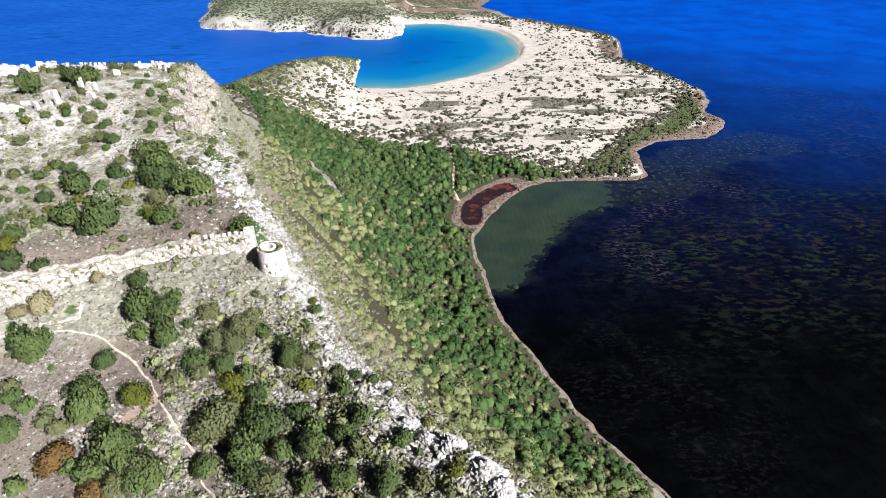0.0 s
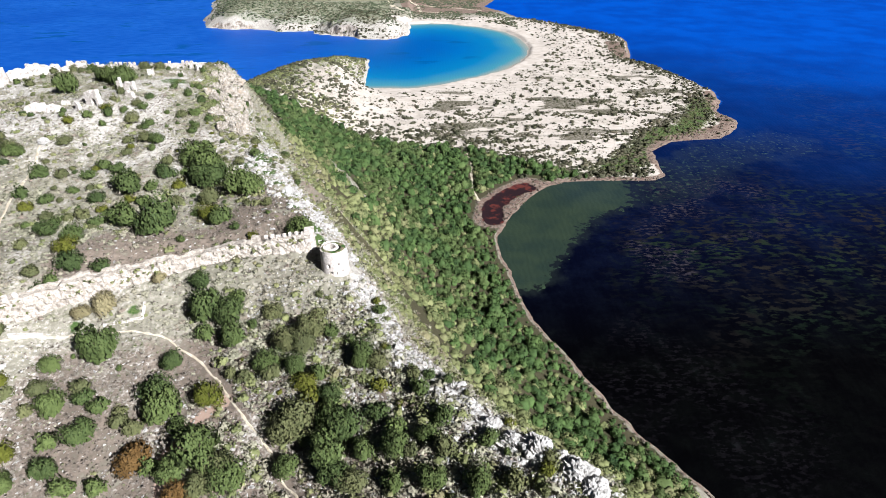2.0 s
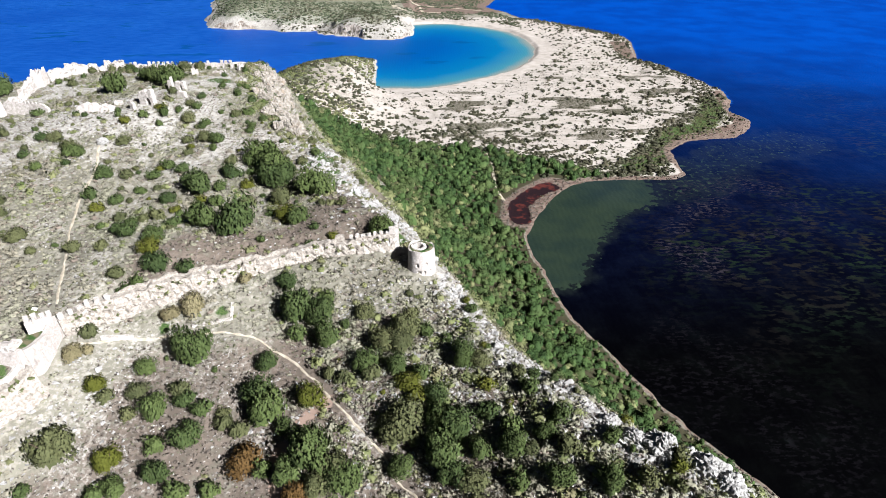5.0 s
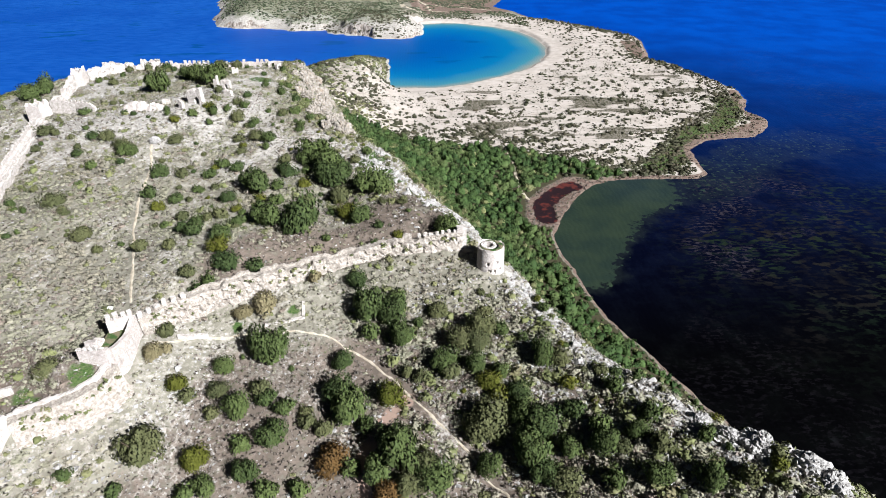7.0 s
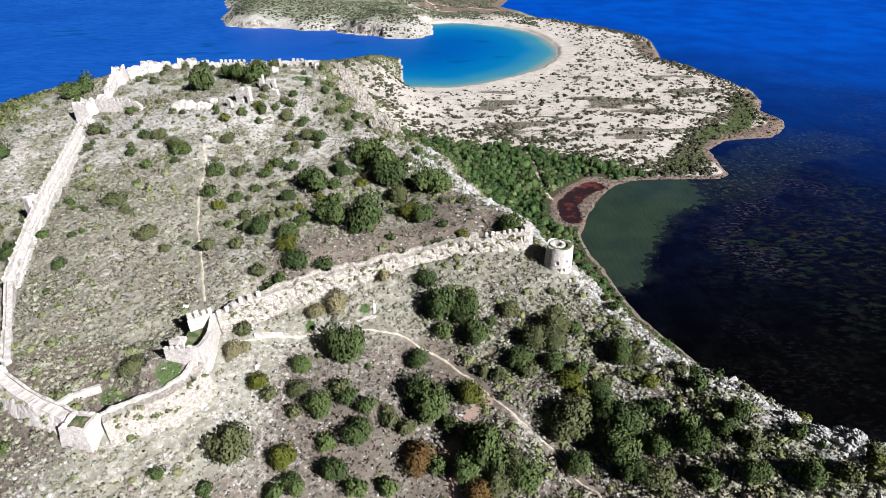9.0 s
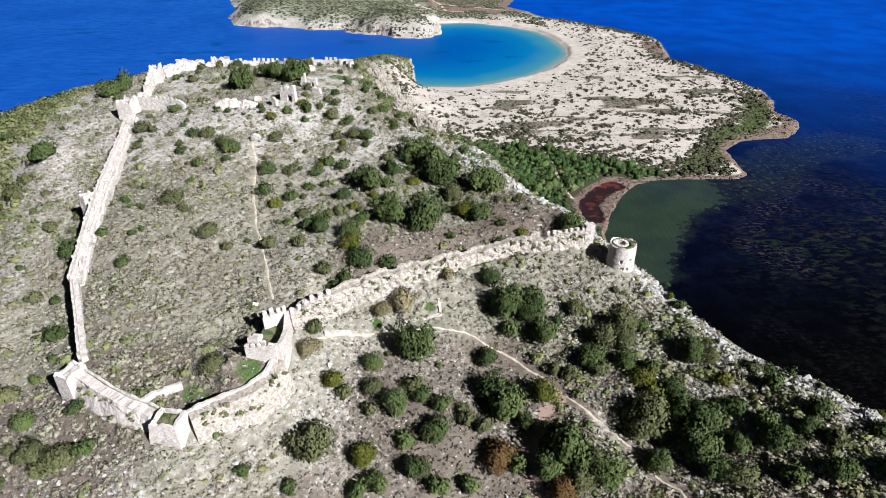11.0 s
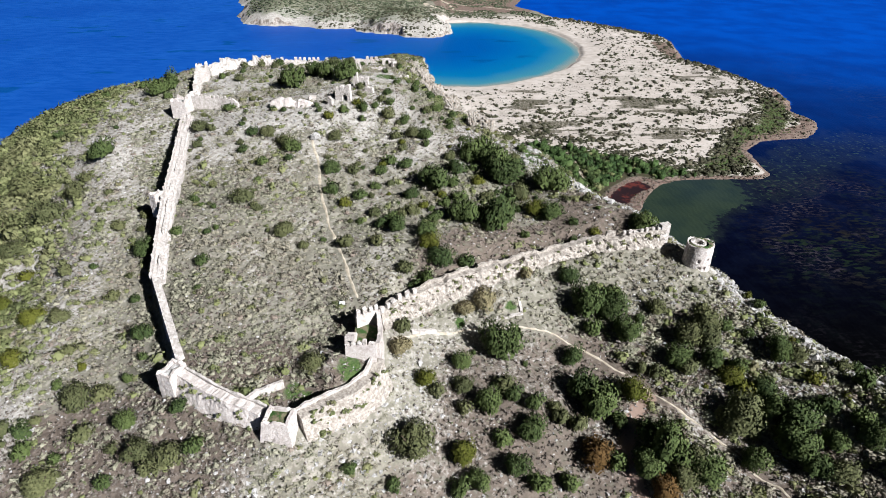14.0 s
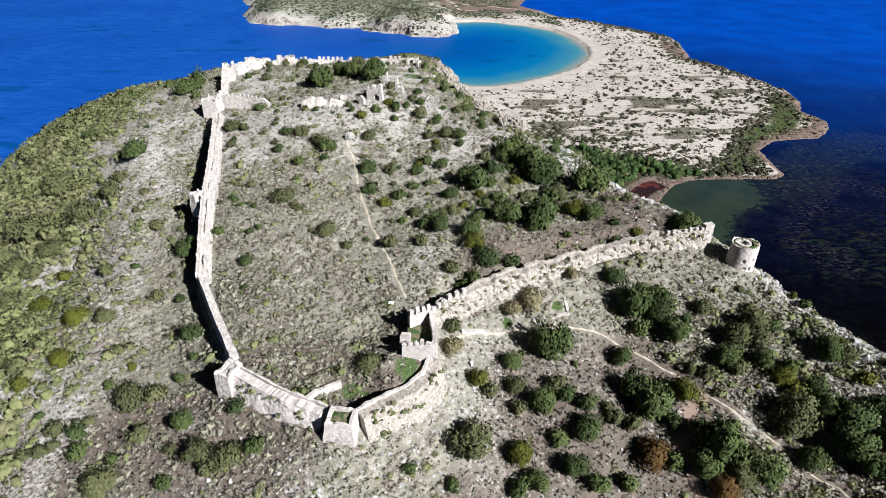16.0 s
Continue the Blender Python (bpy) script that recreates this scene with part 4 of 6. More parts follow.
share = np.where(woods_here, 0.85 * (1 - 0.75 * step(9, 4, line_distance([(-105, 223), (-59, 165)], x, y))) * step(46, 24, line_distance(CREST, x, y)), share) * (ground_z(x, y) > 20)
far_west = step(-262, -300, x + 0.25 * (y - 200))
share = share * (1 - 0.3 * far_west) * (1 - 0.12 * step(-96, -76, x) * step(140, 126, y) * ~inside(CASTLE, x, y)) * (1 - 0.5 * step(0.55, 0.66, fbm(x, y, 17, 98)) * inside(CASTLE, x, y)) * (1 - 0.6 * step(-90, -104, x) * step(-160, -146, x) * step(134, 124, y) * ~inside(CASTLE, x, y))
x, y = keep(x, y, share)
bare = step(-90, -104, x) * step(-160, -146, x) * step(134, 124, y) * ~inside(CASTLE, x, y)
size = np.clip(dice.lognormal(0.06, 0.32, len(x)) * (0.55 + 0.95 * fbm(x, y, 7, 73)), 0.4, 1.9) * (1 - 0.45 * bare) * (1 + 0.35 * step(-96, -80, x) * step(142, 130, y))
lush = step(0.0, 1.0, step(-255, -310, x + 0.25 * (y - 200)) + 0.5 * (fbm(x, y, 25, 74) - 0.5))
green = dice.random(len(x)) < np.clip(0.07 + 0.75 * lush + 0.2 * step(-140, -90, x) * step(145, 165, y) + 0.08 * step(-95, -65, x) * step(145, 130, y), 0, 1)
low = [cushion(s, 5, 2, 0.75, 0.3, 37, 0.172, 0.50, 5, 0.5, 0.25) for s in range(18)]
scatter("garrigue", x[~green], y[~green], size[~green], SCRUB, low, "grey-green cushions of low garrigue scrub on the limestone hill", "scrub", 0.9)
scatter("maquis", x[green], y[green], size[green] * dice.uniform(0.9, 1.5, green.sum()) * (1 + 0.7 * lush[green]), MAQUIS, [cushion(20 + s, 6, 2, 0.85, 0.24, 48, 0.166, 0.58, 5) for s in range(10)],
        "olive-green maquis bushes among the garrigue", "scrub", 1.05)

# thinner scrub on the lower slope
x, y = sown(-260, 60, -20, 62, 3.6)
x, y = keep(x, y, 0.8 * (0.5 + 0.8 * fbm(x, y, 14, 87)))
scatter("lower_garrigue", x, y, dice.uniform(0.7, 1.7, len(x)), SCRUB, low[:8], "grey-green garrigue scattered over the lower slope", "scrub", 1.2)

# dry herbs and dwarf scrub between the cushions of the slopes
x, y = off_walls(*sown(-345, 30, 62, 270, 1.05), 1.0)
m = cover(x, y, ground_z(x, y), np.full(len(x), 50.0))
x, y = keep(x, y, np.clip(0.25 + 0.9 * m[2] - 0.5 * m[3], 0, 1) * ~inside(WOODS, x, y) * (ground_z(x, y) > 40))
scatter("dry_herbs", x, y, dice.uniform(0.28, 0.75, len(x)), DRY_HERBS, [leaf_dome(9, 0.48, 0.8, 3, 140 + s) for s in range(8)], "dry brown herbs and dwarf scrub on the stony slope", "herbs")

# dense thicket between the crest and the lagoon: grey-olive maquis above, tall evergreens below
x, y = sown(-250, 215, 60, 650, 4.3)
d = ground_field(GD, x, y)
crest = line_distance(CREST, x, y)
edge = crest + 10 * step(190, 240, y) + 16 * (fbm(x, y, 18, 83) - 0.5)
share = inside(WOODS, x, y) * np.where(y < 395, step(1.6, 4.2, d), step(5, 11, d)) * (0.62 + 0.35 * step(4, 20, edge))
for line in ([(-112, 430), (-90, 402), (-74, 380)], [(-75, 300), (-58, 268)], [(-40, 215), (-22, 190)], [(-60, 228), (-45, 205)], [(-22, 165), (-8, 143)], [(-95, 352), (-84, 330)]):
    share = share * (1 - 0.85 * step(7, 3, line_distance(line, x, y) + 10 * (fbm(x, y, 9, 85) - 0.5)))
share = share * (1 - 0.8 * step(14, 8, line_distance([(-104, 222), (-94, 207), (-84, 198), (-74, 188)], x, y)))
share = share * (line_distance(TRAIL_WOODS, x, y) > 2.5) * (line_distance([(22, 400), (27, 425), (42, 445), (62, 462)], x, y) > 20)
x, y = keep(x, y, share)
crest, patch = line_distance(CREST, x, y), fbm(x, y, 34, 82)
size = (1.7 + 2.9 * dice.random(len(x)) ** 1.6) * (0.55 + 0.8 * fbm(x, y, 15, 86)) * (0.62 + 0.38 * step(8, 60, crest)) * (0.5 + 0.5 * step(4, 16, ground_field(GD, x, y)))
dry = np.clip(dice.random(len(x)) * 0.75 + 0.35 * step(80, 20, crest) + 0.5 * (patch - 0.5), 0, 1)
upper = dice.random(len(x)) < np.clip(step(125, 28, crest + 70 * (patch - 0.5)) * 0.9 + 0.10, 0, 1)
scatter("thicket", x[~upper], y[~upper], size[~upper] * 1.12, WOOD_LEAVES, [cushion(40 + s, 8, 3, 0.85, 0.22, 150, 0.115, 0.72, 4, 0.35, 0.15) for s in range(10)], "dense green evergreen thicket on the slope above the lagoon", "thicket", 1.6, dry=dry[~upper])
scatter("slope_maquis", x[upper], y[upper], size[upper], MAQUIS, [cushion(55 + s, 8, 3, 0.85, 0.22, 120, 0.12, 0.7, 4, 0.35, 0.18) for s in range(8)], "grey-olive maquis on the upper slope below the crest", "thicket", 1.3, dry=dry[upper])

# shrubs on the dunes, the spit and the headlands
x, y = sown(-340, 350, 470, 1330, 3.2)
d, z = ground_field(GD, x, y), ground_z(x, y)
clump, near = fbm(x, y, 13, 77, 2), step(760, 560, y - 0.25 * x)
share = (0.05 + 0.07 * near) + (0.15 + 0.28 * near) * step(0.55, 0.70, clump)
share = share * step(3, 9, d) * ~inside(WOODS, x, y) * (line_distance(BAY_SHORE[:-4], x, y) > 30)
share = np.maximum(share, 0.75 * step(45, 12, line_distance([(60, 520), (114, 485), (190, 500), (215, 560)], x, y)) * (d > 8))
share = np.maximum(share, 0.85 * step(60, 20, line_distance([(10, 560), (-86, 585), (-140, 615), (-230, 650)], x, y)) * fbm(x, y, 20, 78))
share = np.maximum(share, 0.75 * step(48, 16, d + 20 * (fbm(x, y, 24, 95) - 0.5)) * (x > 130) * (d > 6) * (y > 640) * (line_distance(BAY_SHORE[:-4], x, y) > 60))
share = np.maximum(share, 0.40 * step(-100, -140, x) * step(0.46, 0.60, fbm(x, y, 40, 79)) * (d > 8))
share = np.maximum(share, 0.75 * step(11, 5, line_distance([(140, 505), (185, 556), (205, 600), (250, 632), (280, 672)], x, y)) * (d > 8))
share = share * (1 - 0.8 * step(0.3, 0.6, cover(x, y, z, d)[5]) * (x > 190) * (y > 520))
share = np.maximum(share, 0.28 * step(-98, -112, x) * step(740, 775, y) * (d > 3) * (d < 22))
x, y = keep(x, y, share * (d > 3))
scatter("dune_scrub", x, y, (1.15 + 3.0 * dice.random(len(x)) ** 1.8) * (0.7 + 0.6 * fbm(x, y, 30, 80)), DUNE_LEAVES, [cushion(60 + s, 6, 2, 0.8, 0.24, 7, 0.4, 0.68, 2) for s in range(8)],
        "dark rounded shrubs dotted over pale dunes", "scrub", 0.95)
# small dry tufts in the furrows of the sand
x, y = sown(-150, 330, 520, 1100, 3.0)
d, z = ground_field(GD, x, y), ground_z(x, y)
m = cover(x, y, z, d)
ridge = fbm(x * 0.45 + 0.3 * y, y, 11, 65)
x, y = keep(x, y, (0.10 + 0.55 * step(0.50, 0.62, ridge)) * (m[0] > 0.4) * (m[5] < 0.3) * (d > 10) * (line_distance(BAY_SHORE[:-4], x, y) > 34))
scatter("dune_tufts", x, y, dice.uniform(0.35, 1.0, len(x)), DUNE_LEAVES, [leaf_dome(7, 0.5, 0.7, 2, 300 + s) for s in range(6)], "low dry tufts in the furrows of the dunes", "scrub", 0.9)

# maquis along the north-east rim of the hill, above the cliff
x, y = sown(-170, -95, 222, 340, 2.3)
rim = line_distance([(-150, 325), (-146, 312), (-135, 276), (-129, 258), (-117, 247), (-110, 233)], x, y) + 6 * (fbm(x, y, 9, 66) - 0.5)
x, y = keep(x, y, 0.8 * step(6.5, 2.5, rim))
scatter("rim_maquis", x, y, dice.uniform(1.0, 2.5, len(x)), MAQUIS, [cushion(260 + s, 6, 2, 0.85, 0.26, 70, 0.14, 0.6, 5) for s in range(6)], "olive-green maquis along the rim above the cliff", "scrub", 1.1)
x, y = sown(-640, 150, 1130, 1700, 6.5)
d = ground_field(GD, x, y)
x, y = keep(x, y, step(18, 30, d + 20 * (fbm(x, y, 30, 84) - 0.5)) * step(0.34, 0.46, fbm(x, y, 60, 81)) * 0.95 * (line_distance(BAY_SHORE[:-4], x, y) > 40))
scatter("far_maquis", x, y, dice.uniform(2.6, 5.0, len(x)), FAR_LEAVES, [cushion(80 + s, 5, 2, 0.6, 0.26, 5, 0.45, 0.7) for s in range(6)], "maquis covering the headland across the bay", "scrub", 0.7)
# the outer west slope, hidden ground between the hill and the cliffs
x, y = sown(-440, -255, 90, 620, 4.2)
d = ground_field(GD, x, y)
x, y = keep(x, y, 0.85 * step(8, 20, d) * step(-258, -300, x + 0.25 * (y - 200)) * ~inside(WOODS, x, y))
scatter("west_maquis", x, y, dice.uniform(1.3, 3.3, len(x)), MAQUIS, [cushion(100 + s, 6, 2, 0.8, 0.26, 48, 0.16, 0.60, 5) for s in range(10)], "olive-green maquis on the seaward slope", "scrub")

# maquis along the seaward edge of the near headland
x, y = sown(-345, -118, 600, 970, 4.2)
d = ground_field(GD, x, y)
west = line_distance(WEST_SHORE, x, y)
field = line_distance([(-235, 640), (-185, 625), (-160, 600)], x, y)
thick = 0.9 * step(135, 95, west + 60 * (fbm(x, y, 40, 89) - 0.5)) + 0.4 * step(0.54, 0.62, fbm(x, y, 30, 90)) + 0.85 * step(48, 26, field + 30 * (fbm(x, y, 22, 97) - 0.5)) * step(8, 14, field)
x, y = keep(x, y, thick * (d > 4) * ~inside(WOODS, x, y))
scatter("headland_maquis", x, y, dice.uniform(1.8, 3.8, len(x)), MAQUIS, [cushion(180 + s, 6, 2, 0.7, 0.24, 24, 0.25, 0.62) for s in range(6)], "olive-green maquis along the seaward edge of the headland", "scrub", 0.85)

# olive scrub and coarse grass behind the margin of the spit
x, y = sown(120, 330, 480, 720, 2.6)
d = ground_field(GD, x, y)
strand = line_distance([(120, 492), (165, 508), (198, 552), (222, 592), (262, 604), (292, 645), (316, 700)], x, y) + 18 * (fbm(x, y, 18, 96) - 0.5)
x, y = keep(x, y, 0.8 * step(24, 10, strand) * (d > 7))
scatter("strand_scrub", x, y, dice.uniform(0.9, 2.1, len(x)), OLIVE, [cushion(240 + s, 6, 2, 0.6, 0.24, 18, 0.24, 0.62) for s in range(6)], "olive scrub and coarse grass along the spit", "scrub", 0.8)

# reeds along the lagoon and round the pond
x, y = sown(-20, 350, 120, 700, 2.4)
d, z = ground_field(GD, x, y), ground_z(x, y)
m = cover(x, y, z, d)
x, y = keep(x, y, (m[5] > 0.4) * (m[6] < 0.4) * (d > 0.5) * np.where(y > 480, 0.3, 0.7))
scatter("reeds", x, y, dice.uniform(0.5, 1.3, len(x)), DRY_HERBS, [leaf_dome(10, 0.5, 1.1, 2, 160 + s) for s in range(6)], "pinkish-brown dry reeds along the lagoon shore", "reeds")
# ---- castle ----
def thing(name, x, y, z, label, category, group=""):
    ob = tagged(new(name), label, category, group)
    ob.location = (x, y, z)
    return ob


def piece(name, data, mat, parent, label=""):
    """A part whose mesh is laid out in the world."""
    ob = part(name, data, mat, parent, label)
    ob.location = -parent.location
    return ob


def along(points, gap):
    """Stations along a line of (x, y, z): places, right-hand normals and distances."""
    p = np.array(points, float)
    seg = np.hypot(*(np.diff(p[:, :2], axis=0).T))
    s = np.concatenate([[0], np.cumsum(seg)])
    t = np.linspace(0, s[-1], max(3, int(s[-1] / gap) + 1))
    q = np.column_stack([np.interp(t, s, p[:, k]) for k in range(3)])
    way = np.gradient(q[:, :2], axis=0)
    way /= np.linalg.norm(way, axis=1)[:, None]
    return q, np.column_stack([way[:, 1], -way[:, 0]]), t


def wall_mesh(name, points, thick, mat, batter=0.6, rough=0.16, crumble=0.35, rows=6, foot=0.9, seed=0, out=None, base=None):
    """A free-standing rubble wall: battered outer face, crumbling top, rough faces."""
    q, n, t = along(points, 0.55)
    r = np.random.default_rng(seed)
    jag = crumble * (fbm(t, t * 0 + seed, 2.6, seed, 3) - 0.5) * 2.0 - crumble * 1.6 * (vnoise(t, t * 0 + 3.3, 5.5, seed + 5) > 0.72)
    jag = jag + crumble * 0.8 * (rnd2(np.floor(t / 1.7), t * 0, seed + 9) - 0.5) * (rnd2(np.floor(t / 5.1), t * 0, seed + 8) > 0.35)
    top = q[:, 2] + jag
    outer = q[:, :2] + n * thick / 2
    inner = q[:, :2] - n * thick / 2
    zo = ground_z(*(outer + n * batter).T) - foot if base is None else np.full(len(q), float(base))
    zi = np.minimum(ground_z(*inner.T) - foot, top - 0.3) if base is None else np.full(len(q), float(base))
    rings = []
    for k in range(rows + 1):
        f = k / rows
        zz = zo + (top - zo) * f
        swell = (fbm(t, zz, 3.2, seed + 70, 3) - 0.5) * 3.0 + (vnoise(t, zz, 0.9, seed + 71) - 0.5) * 1.4
        push = batter * (1 - f) ** 1.15 + swell * rough * (0.4 if k == rows else 1)
        if rough > 0.3 and 0 < k < rows:
            push = push - 0.55 * (vnoise(t, zz, 1.25, seed + 72) > 0.74) + 0.25 * (rnd2(np.floor(t / 0.9), np.floor(zz / 0.7), seed + 73) - 0.5)
        rings.append(np.column_stack([outer + n * push[:, None], zo + (top - zo) * f]))
    rings.append(np.column_stack([q[:, :2] + n * (r.random(len(q)) - 0.5)[:, None] * 0.3, top - 0.05 + 0.06 * r.random(len(q))]))
    for k in range(rows + 1):
        f = 1 - k / rows
        push = (r.random(len(q)) - 0.5) * rough * 2
        rings.append(np.column_stack([inner + n * push[:, None], zi + (top - zi) * f]))
    v = np.stack(rings, 1)
    m = v.shape[1]
    i = np.arange(len(q) * m).reshape(len(q), m)
    j = np.roll(i, -1, 1)
    faces = np.stack([i[:-1], i[1:], j[1:], j[:-1]], -1).reshape(-1, 4)[:, ::-1]
    half = (m - 1) // 2
    caps = []
    for row, flip in ((i[0], 1), (i[-1], -1)):
        for k in range(half):
            caps.append([row[k], row[k + 1], row[m - 2 - k], row[m - 1 - k]][::flip])
    return mesh_of(name, v.reshape(-1, 3), np.vstack([faces, np.array(caps)]), mat)


def block_mesh(name, w, d, h, mat, seed=0, cut=5, rough=0.06, worn=0.12):
    """A worn block of masonry on its base: subdivided box with rounded, uneven corners."""
    bm = bmesh.new()
    bmesh.ops.create_cube(bm, size=1.0)
    bmesh.ops.subdivide_edges(bm, edges=bm.edges[:], cuts=cut, use_grid_fill=True)
    r = random.Random(seed)
    for v in bm.verts:
        x, y, z = v.co
        edge = sum(abs(abs(c) - 0.5) < 1e-4 for c in (x, y, z)) - 1
        f = 1 - worn * max(0, edge) * 0.5
        v.co = (x * w * f + r.uniform(-rough, rough), y * d * f + r.uniform(-rough, rough), (z + 0.5) * h + (r.uniform(-rough, rough) - (0.5 * worn * h * max(0, edge - 1) if z > 0.4 else 0) if z > -0.4 else -0.1))
    me = bpy.data.meshes.new(name)
    bm.to_mesh(me)
    bm.free()
    me.materials.append(mat)
    return me


MERLONS = [block_mesh("merlon", 1.15, 0.75, 1.25, MASONRY, s, 2, 0.07) for s in range(5)]
STUBS = [block_mesh("merlon", 1.3, 0.8, 0.6, MASONRY, 10 + s, 2, 0.10) for s in range(3)]


def merlons(parent, points, offset, first, last, pitch, share=1.0, seed=0, drop=0.1, size=1.0, tall=1.0):
    """Merlons along a wall between two distances from its start, on its outer edge."""
    q, n, t = along(points, 0.25)
    r = random.Random(seed)
    s = first
    while s <= last:
        if r.random() < share:
            k = int(np.argmin(abs(t - s)))
            ob = part("merlon", r.choice(MERLONS if r.random() < 0.75 else STUBS), None, parent)
            x, y = q[k, :2] + n[k] * offset
            ob.location = Vector((x, y, q[k, 2] - drop)) - parent.location
            ob.rotation_euler = (0, 0, math.atan2(n[k, 0], -n[k, 1]) + r.uniform(-0.06, 0.06))
            ob.scale = (size * r.uniform(0.85, 1.1), size, tall * size * r.uniform(0.8, 1.12))
        s += pitch * r.uniform(0.95, 1.05)


def shifted(points, side, lift=0.0):
    q, n, t = along(points, 1.0)
    return [(a[0] + b[0] * side, a[1] + b[1] * side, a[2] + lift) for a, b in zip(q, n)]


# west curtain: walkway behind a parapet
WEST = [(-244.5, 249, 137), (-238.6, 222, 134.2), (-233.7, 198.6, 131.4), (-231.2, 183.5, 128.6), (-227.9, 167.4, 125), (-224.3, 152, 121.6), (-222.7, 145, 120.3)]
WEST_LOW = [(-222.7, 145, 120.0), (-212.6, 126.4, 118.4), (-205, 112.6, 118.0)]
FRONT_A = [(-202, 106, 118.6), (-194.5, 101, 118.4), (-188, 97.2, 118.2), (-182.8, 95.2, 117.8), (-179.5, 93.4, 117.8)]
FRONT_B = [(-171.5, 92.2, 117.8), (-164.6, 96.7, 118.2), (-160.3, 99, 118.2), (-156, 103, 118.8), (-154.2, 107.4, 120.4)]
SOUTH = [(-155, 123.5, 121.9), (-150.8, 129, 122.4), (-143.5, 133.6, 122.2), (-139.3, 136.7, 122.3), (-136.5, 137.8, 122.3), (-135.8, 138.1, 123.2), (-119.5, 145.3, 123.6),
         (-118.8, 145.5, 122.7), (-107, 149.5, 124.1), (-106, 149.8, 123.0), (-101.6, 152.2, 123.2), (-90, 154.8, 125.8), (-79.5, 155, 127.2), (-78.5, 155, 127.9), (-64.5, 156.2, 128.6)]
NORTH_A = [(-247.5, 262, 139.2), (-251, 282, 140.2), (-255, 299, 142)]
NORTH_B = [(-253, 309, 142.4), (-248, 327, 142), (-240.5, 337, 141.5), (-227, 340.5, 141)]
NORTH_C = [(-227, 340.5, 138.6), (-200, 343, 138.4), (-174, 343.5, 138.6), (-158, 341.5, 139.2), (-146, 338, 139.4)]

wall = thing("curtain_wall", -233, 198, 125, "long pale limestone curtain wall with a walkway and worn parapet", "castle wall", "castle walls")
piece("wall_core", wall_mesh("wall_core", WEST, 3.1, MASONRY, 0.5, crumble=0.2, seed=1), None, wall)
piece("parapet", wall_mesh("parapet", shifted(WEST, 1.3, 1.1), 0.65, MASONRY, 0.0, 0.06, 0.35, 2, seed=2, foot=0), None, wall)
piece("inner_ledge", wall_mesh("inner_ledge", shifted(WEST, -1.85, -1.0), 0.9, MASONRY, 0.0, 0.12, 0.6, 3, seed=3), None, wall)
merlons(wall, shifted(WEST, 1.3, 1.1), 0.0, 4, 104, 2.6, 0.5, 4, 0.25, 0.9)
piece("inner_kerb", wall_mesh("inner_kerb", shifted(WEST, -0.6, 0.45), 0.5, MASONRY, 0.0, 0.2, 0.7, 2, seed=90, foot=0), None, wall)
wall = thing("curtain_wall", -212, 126, 116, "narrow pale limestone curtain wall casting a dark shadow", "castle wall", "castle walls")
piece("wall_core", wall_mesh("wall_core", WEST_LOW, 2.0, MASONRY, 0.6, crumble=0.25, seed=5), None, wall)
piece("parapet", wall_mesh("parapet", shifted(WEST_LOW, 0.7, 1.0), 0.6, MASONRY, 0.0, 0.06, 0.3, 2, seed=6), None, wall)
wall = thing("curtain_wall", -190, 99.5, 112, "battered pale rubble curtain wall facing the slope", "castle wall", "castle walls")
piece("wall_core", wall_mesh("wall_core", FRONT_A, 2.6, MASONRY_PINK, 2.6, 0.2, crumble=0.5, rows=9, seed=7), None, wall)
piece("parapet", wall_mesh("parapet", shifted(FRONT_A, -1.3, 0.7), 0.6, MASONRY, 0.0, 0.08, 0.5, 2, seed=8), None, wall)
wall = thing("curtain_wall", -162, 98, 112, "sunlit battered curtain wall below the gatehouse", "castle wall", "castle walls")
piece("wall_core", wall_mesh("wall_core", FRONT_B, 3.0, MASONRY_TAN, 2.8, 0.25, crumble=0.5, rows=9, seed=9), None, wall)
piece("parapet", wall_mesh("parapet", shifted(FRONT_B, -1.4, 0.8), 0.6, MASONRY, 0.0, 0.08, 0.6, 2, seed=10), None, wall)
wall = thing("curtain_wall", -110, 142, 118, "high ruined rubble curtain wall with merlons at its ends", "castle wall", "castle walls")
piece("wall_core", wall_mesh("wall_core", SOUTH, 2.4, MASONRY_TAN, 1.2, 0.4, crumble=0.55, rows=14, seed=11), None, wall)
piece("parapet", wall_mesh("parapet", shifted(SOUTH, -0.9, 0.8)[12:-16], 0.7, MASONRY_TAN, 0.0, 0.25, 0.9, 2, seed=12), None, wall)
SOUTH_LENGTH = along(SOUTH, 0.5)[2][-1]
merlons(wall, SOUTH, 0.6, 1.0, 15.5, 2.45, 1.0, 13, 0.25, 1.2, 1.2)
merlons(wall, SOUTH, 0.5, SOUTH_LENGTH - 13.8, SOUTH_LENGTH - 1.2, 1.9, 1.0, 14, 0.2)
piece("end_pier", wall_mesh("end_pier", [(-66.2, 155.9, 130.2), (-63.2, 156.4, 130.4)], 2.0, MASONRY, 0.3, 0.08, 0.1, 4, seed=15), None, wall)
wall = thing("curtain_wall", -251, 282, 136, "broken pale curtain wall climbing to the upper ward", "castle wall", "castle walls")
piece("wall_core", wall_mesh("wall_core", NORTH_A, 2.2, MASONRY, 0.4, 0.4, 1.4, seed=16), None, wall)
wall = thing("curtain_wall", -245, 328, 137, "jagged ruined rampart on the skyline", "castle wall", "castle walls")
piece("wall_core", wall_mesh("wall_core", NORTH_B, 2.4, MASONRY, 0.4, 0.5, 1.9, seed=17), None, wall)
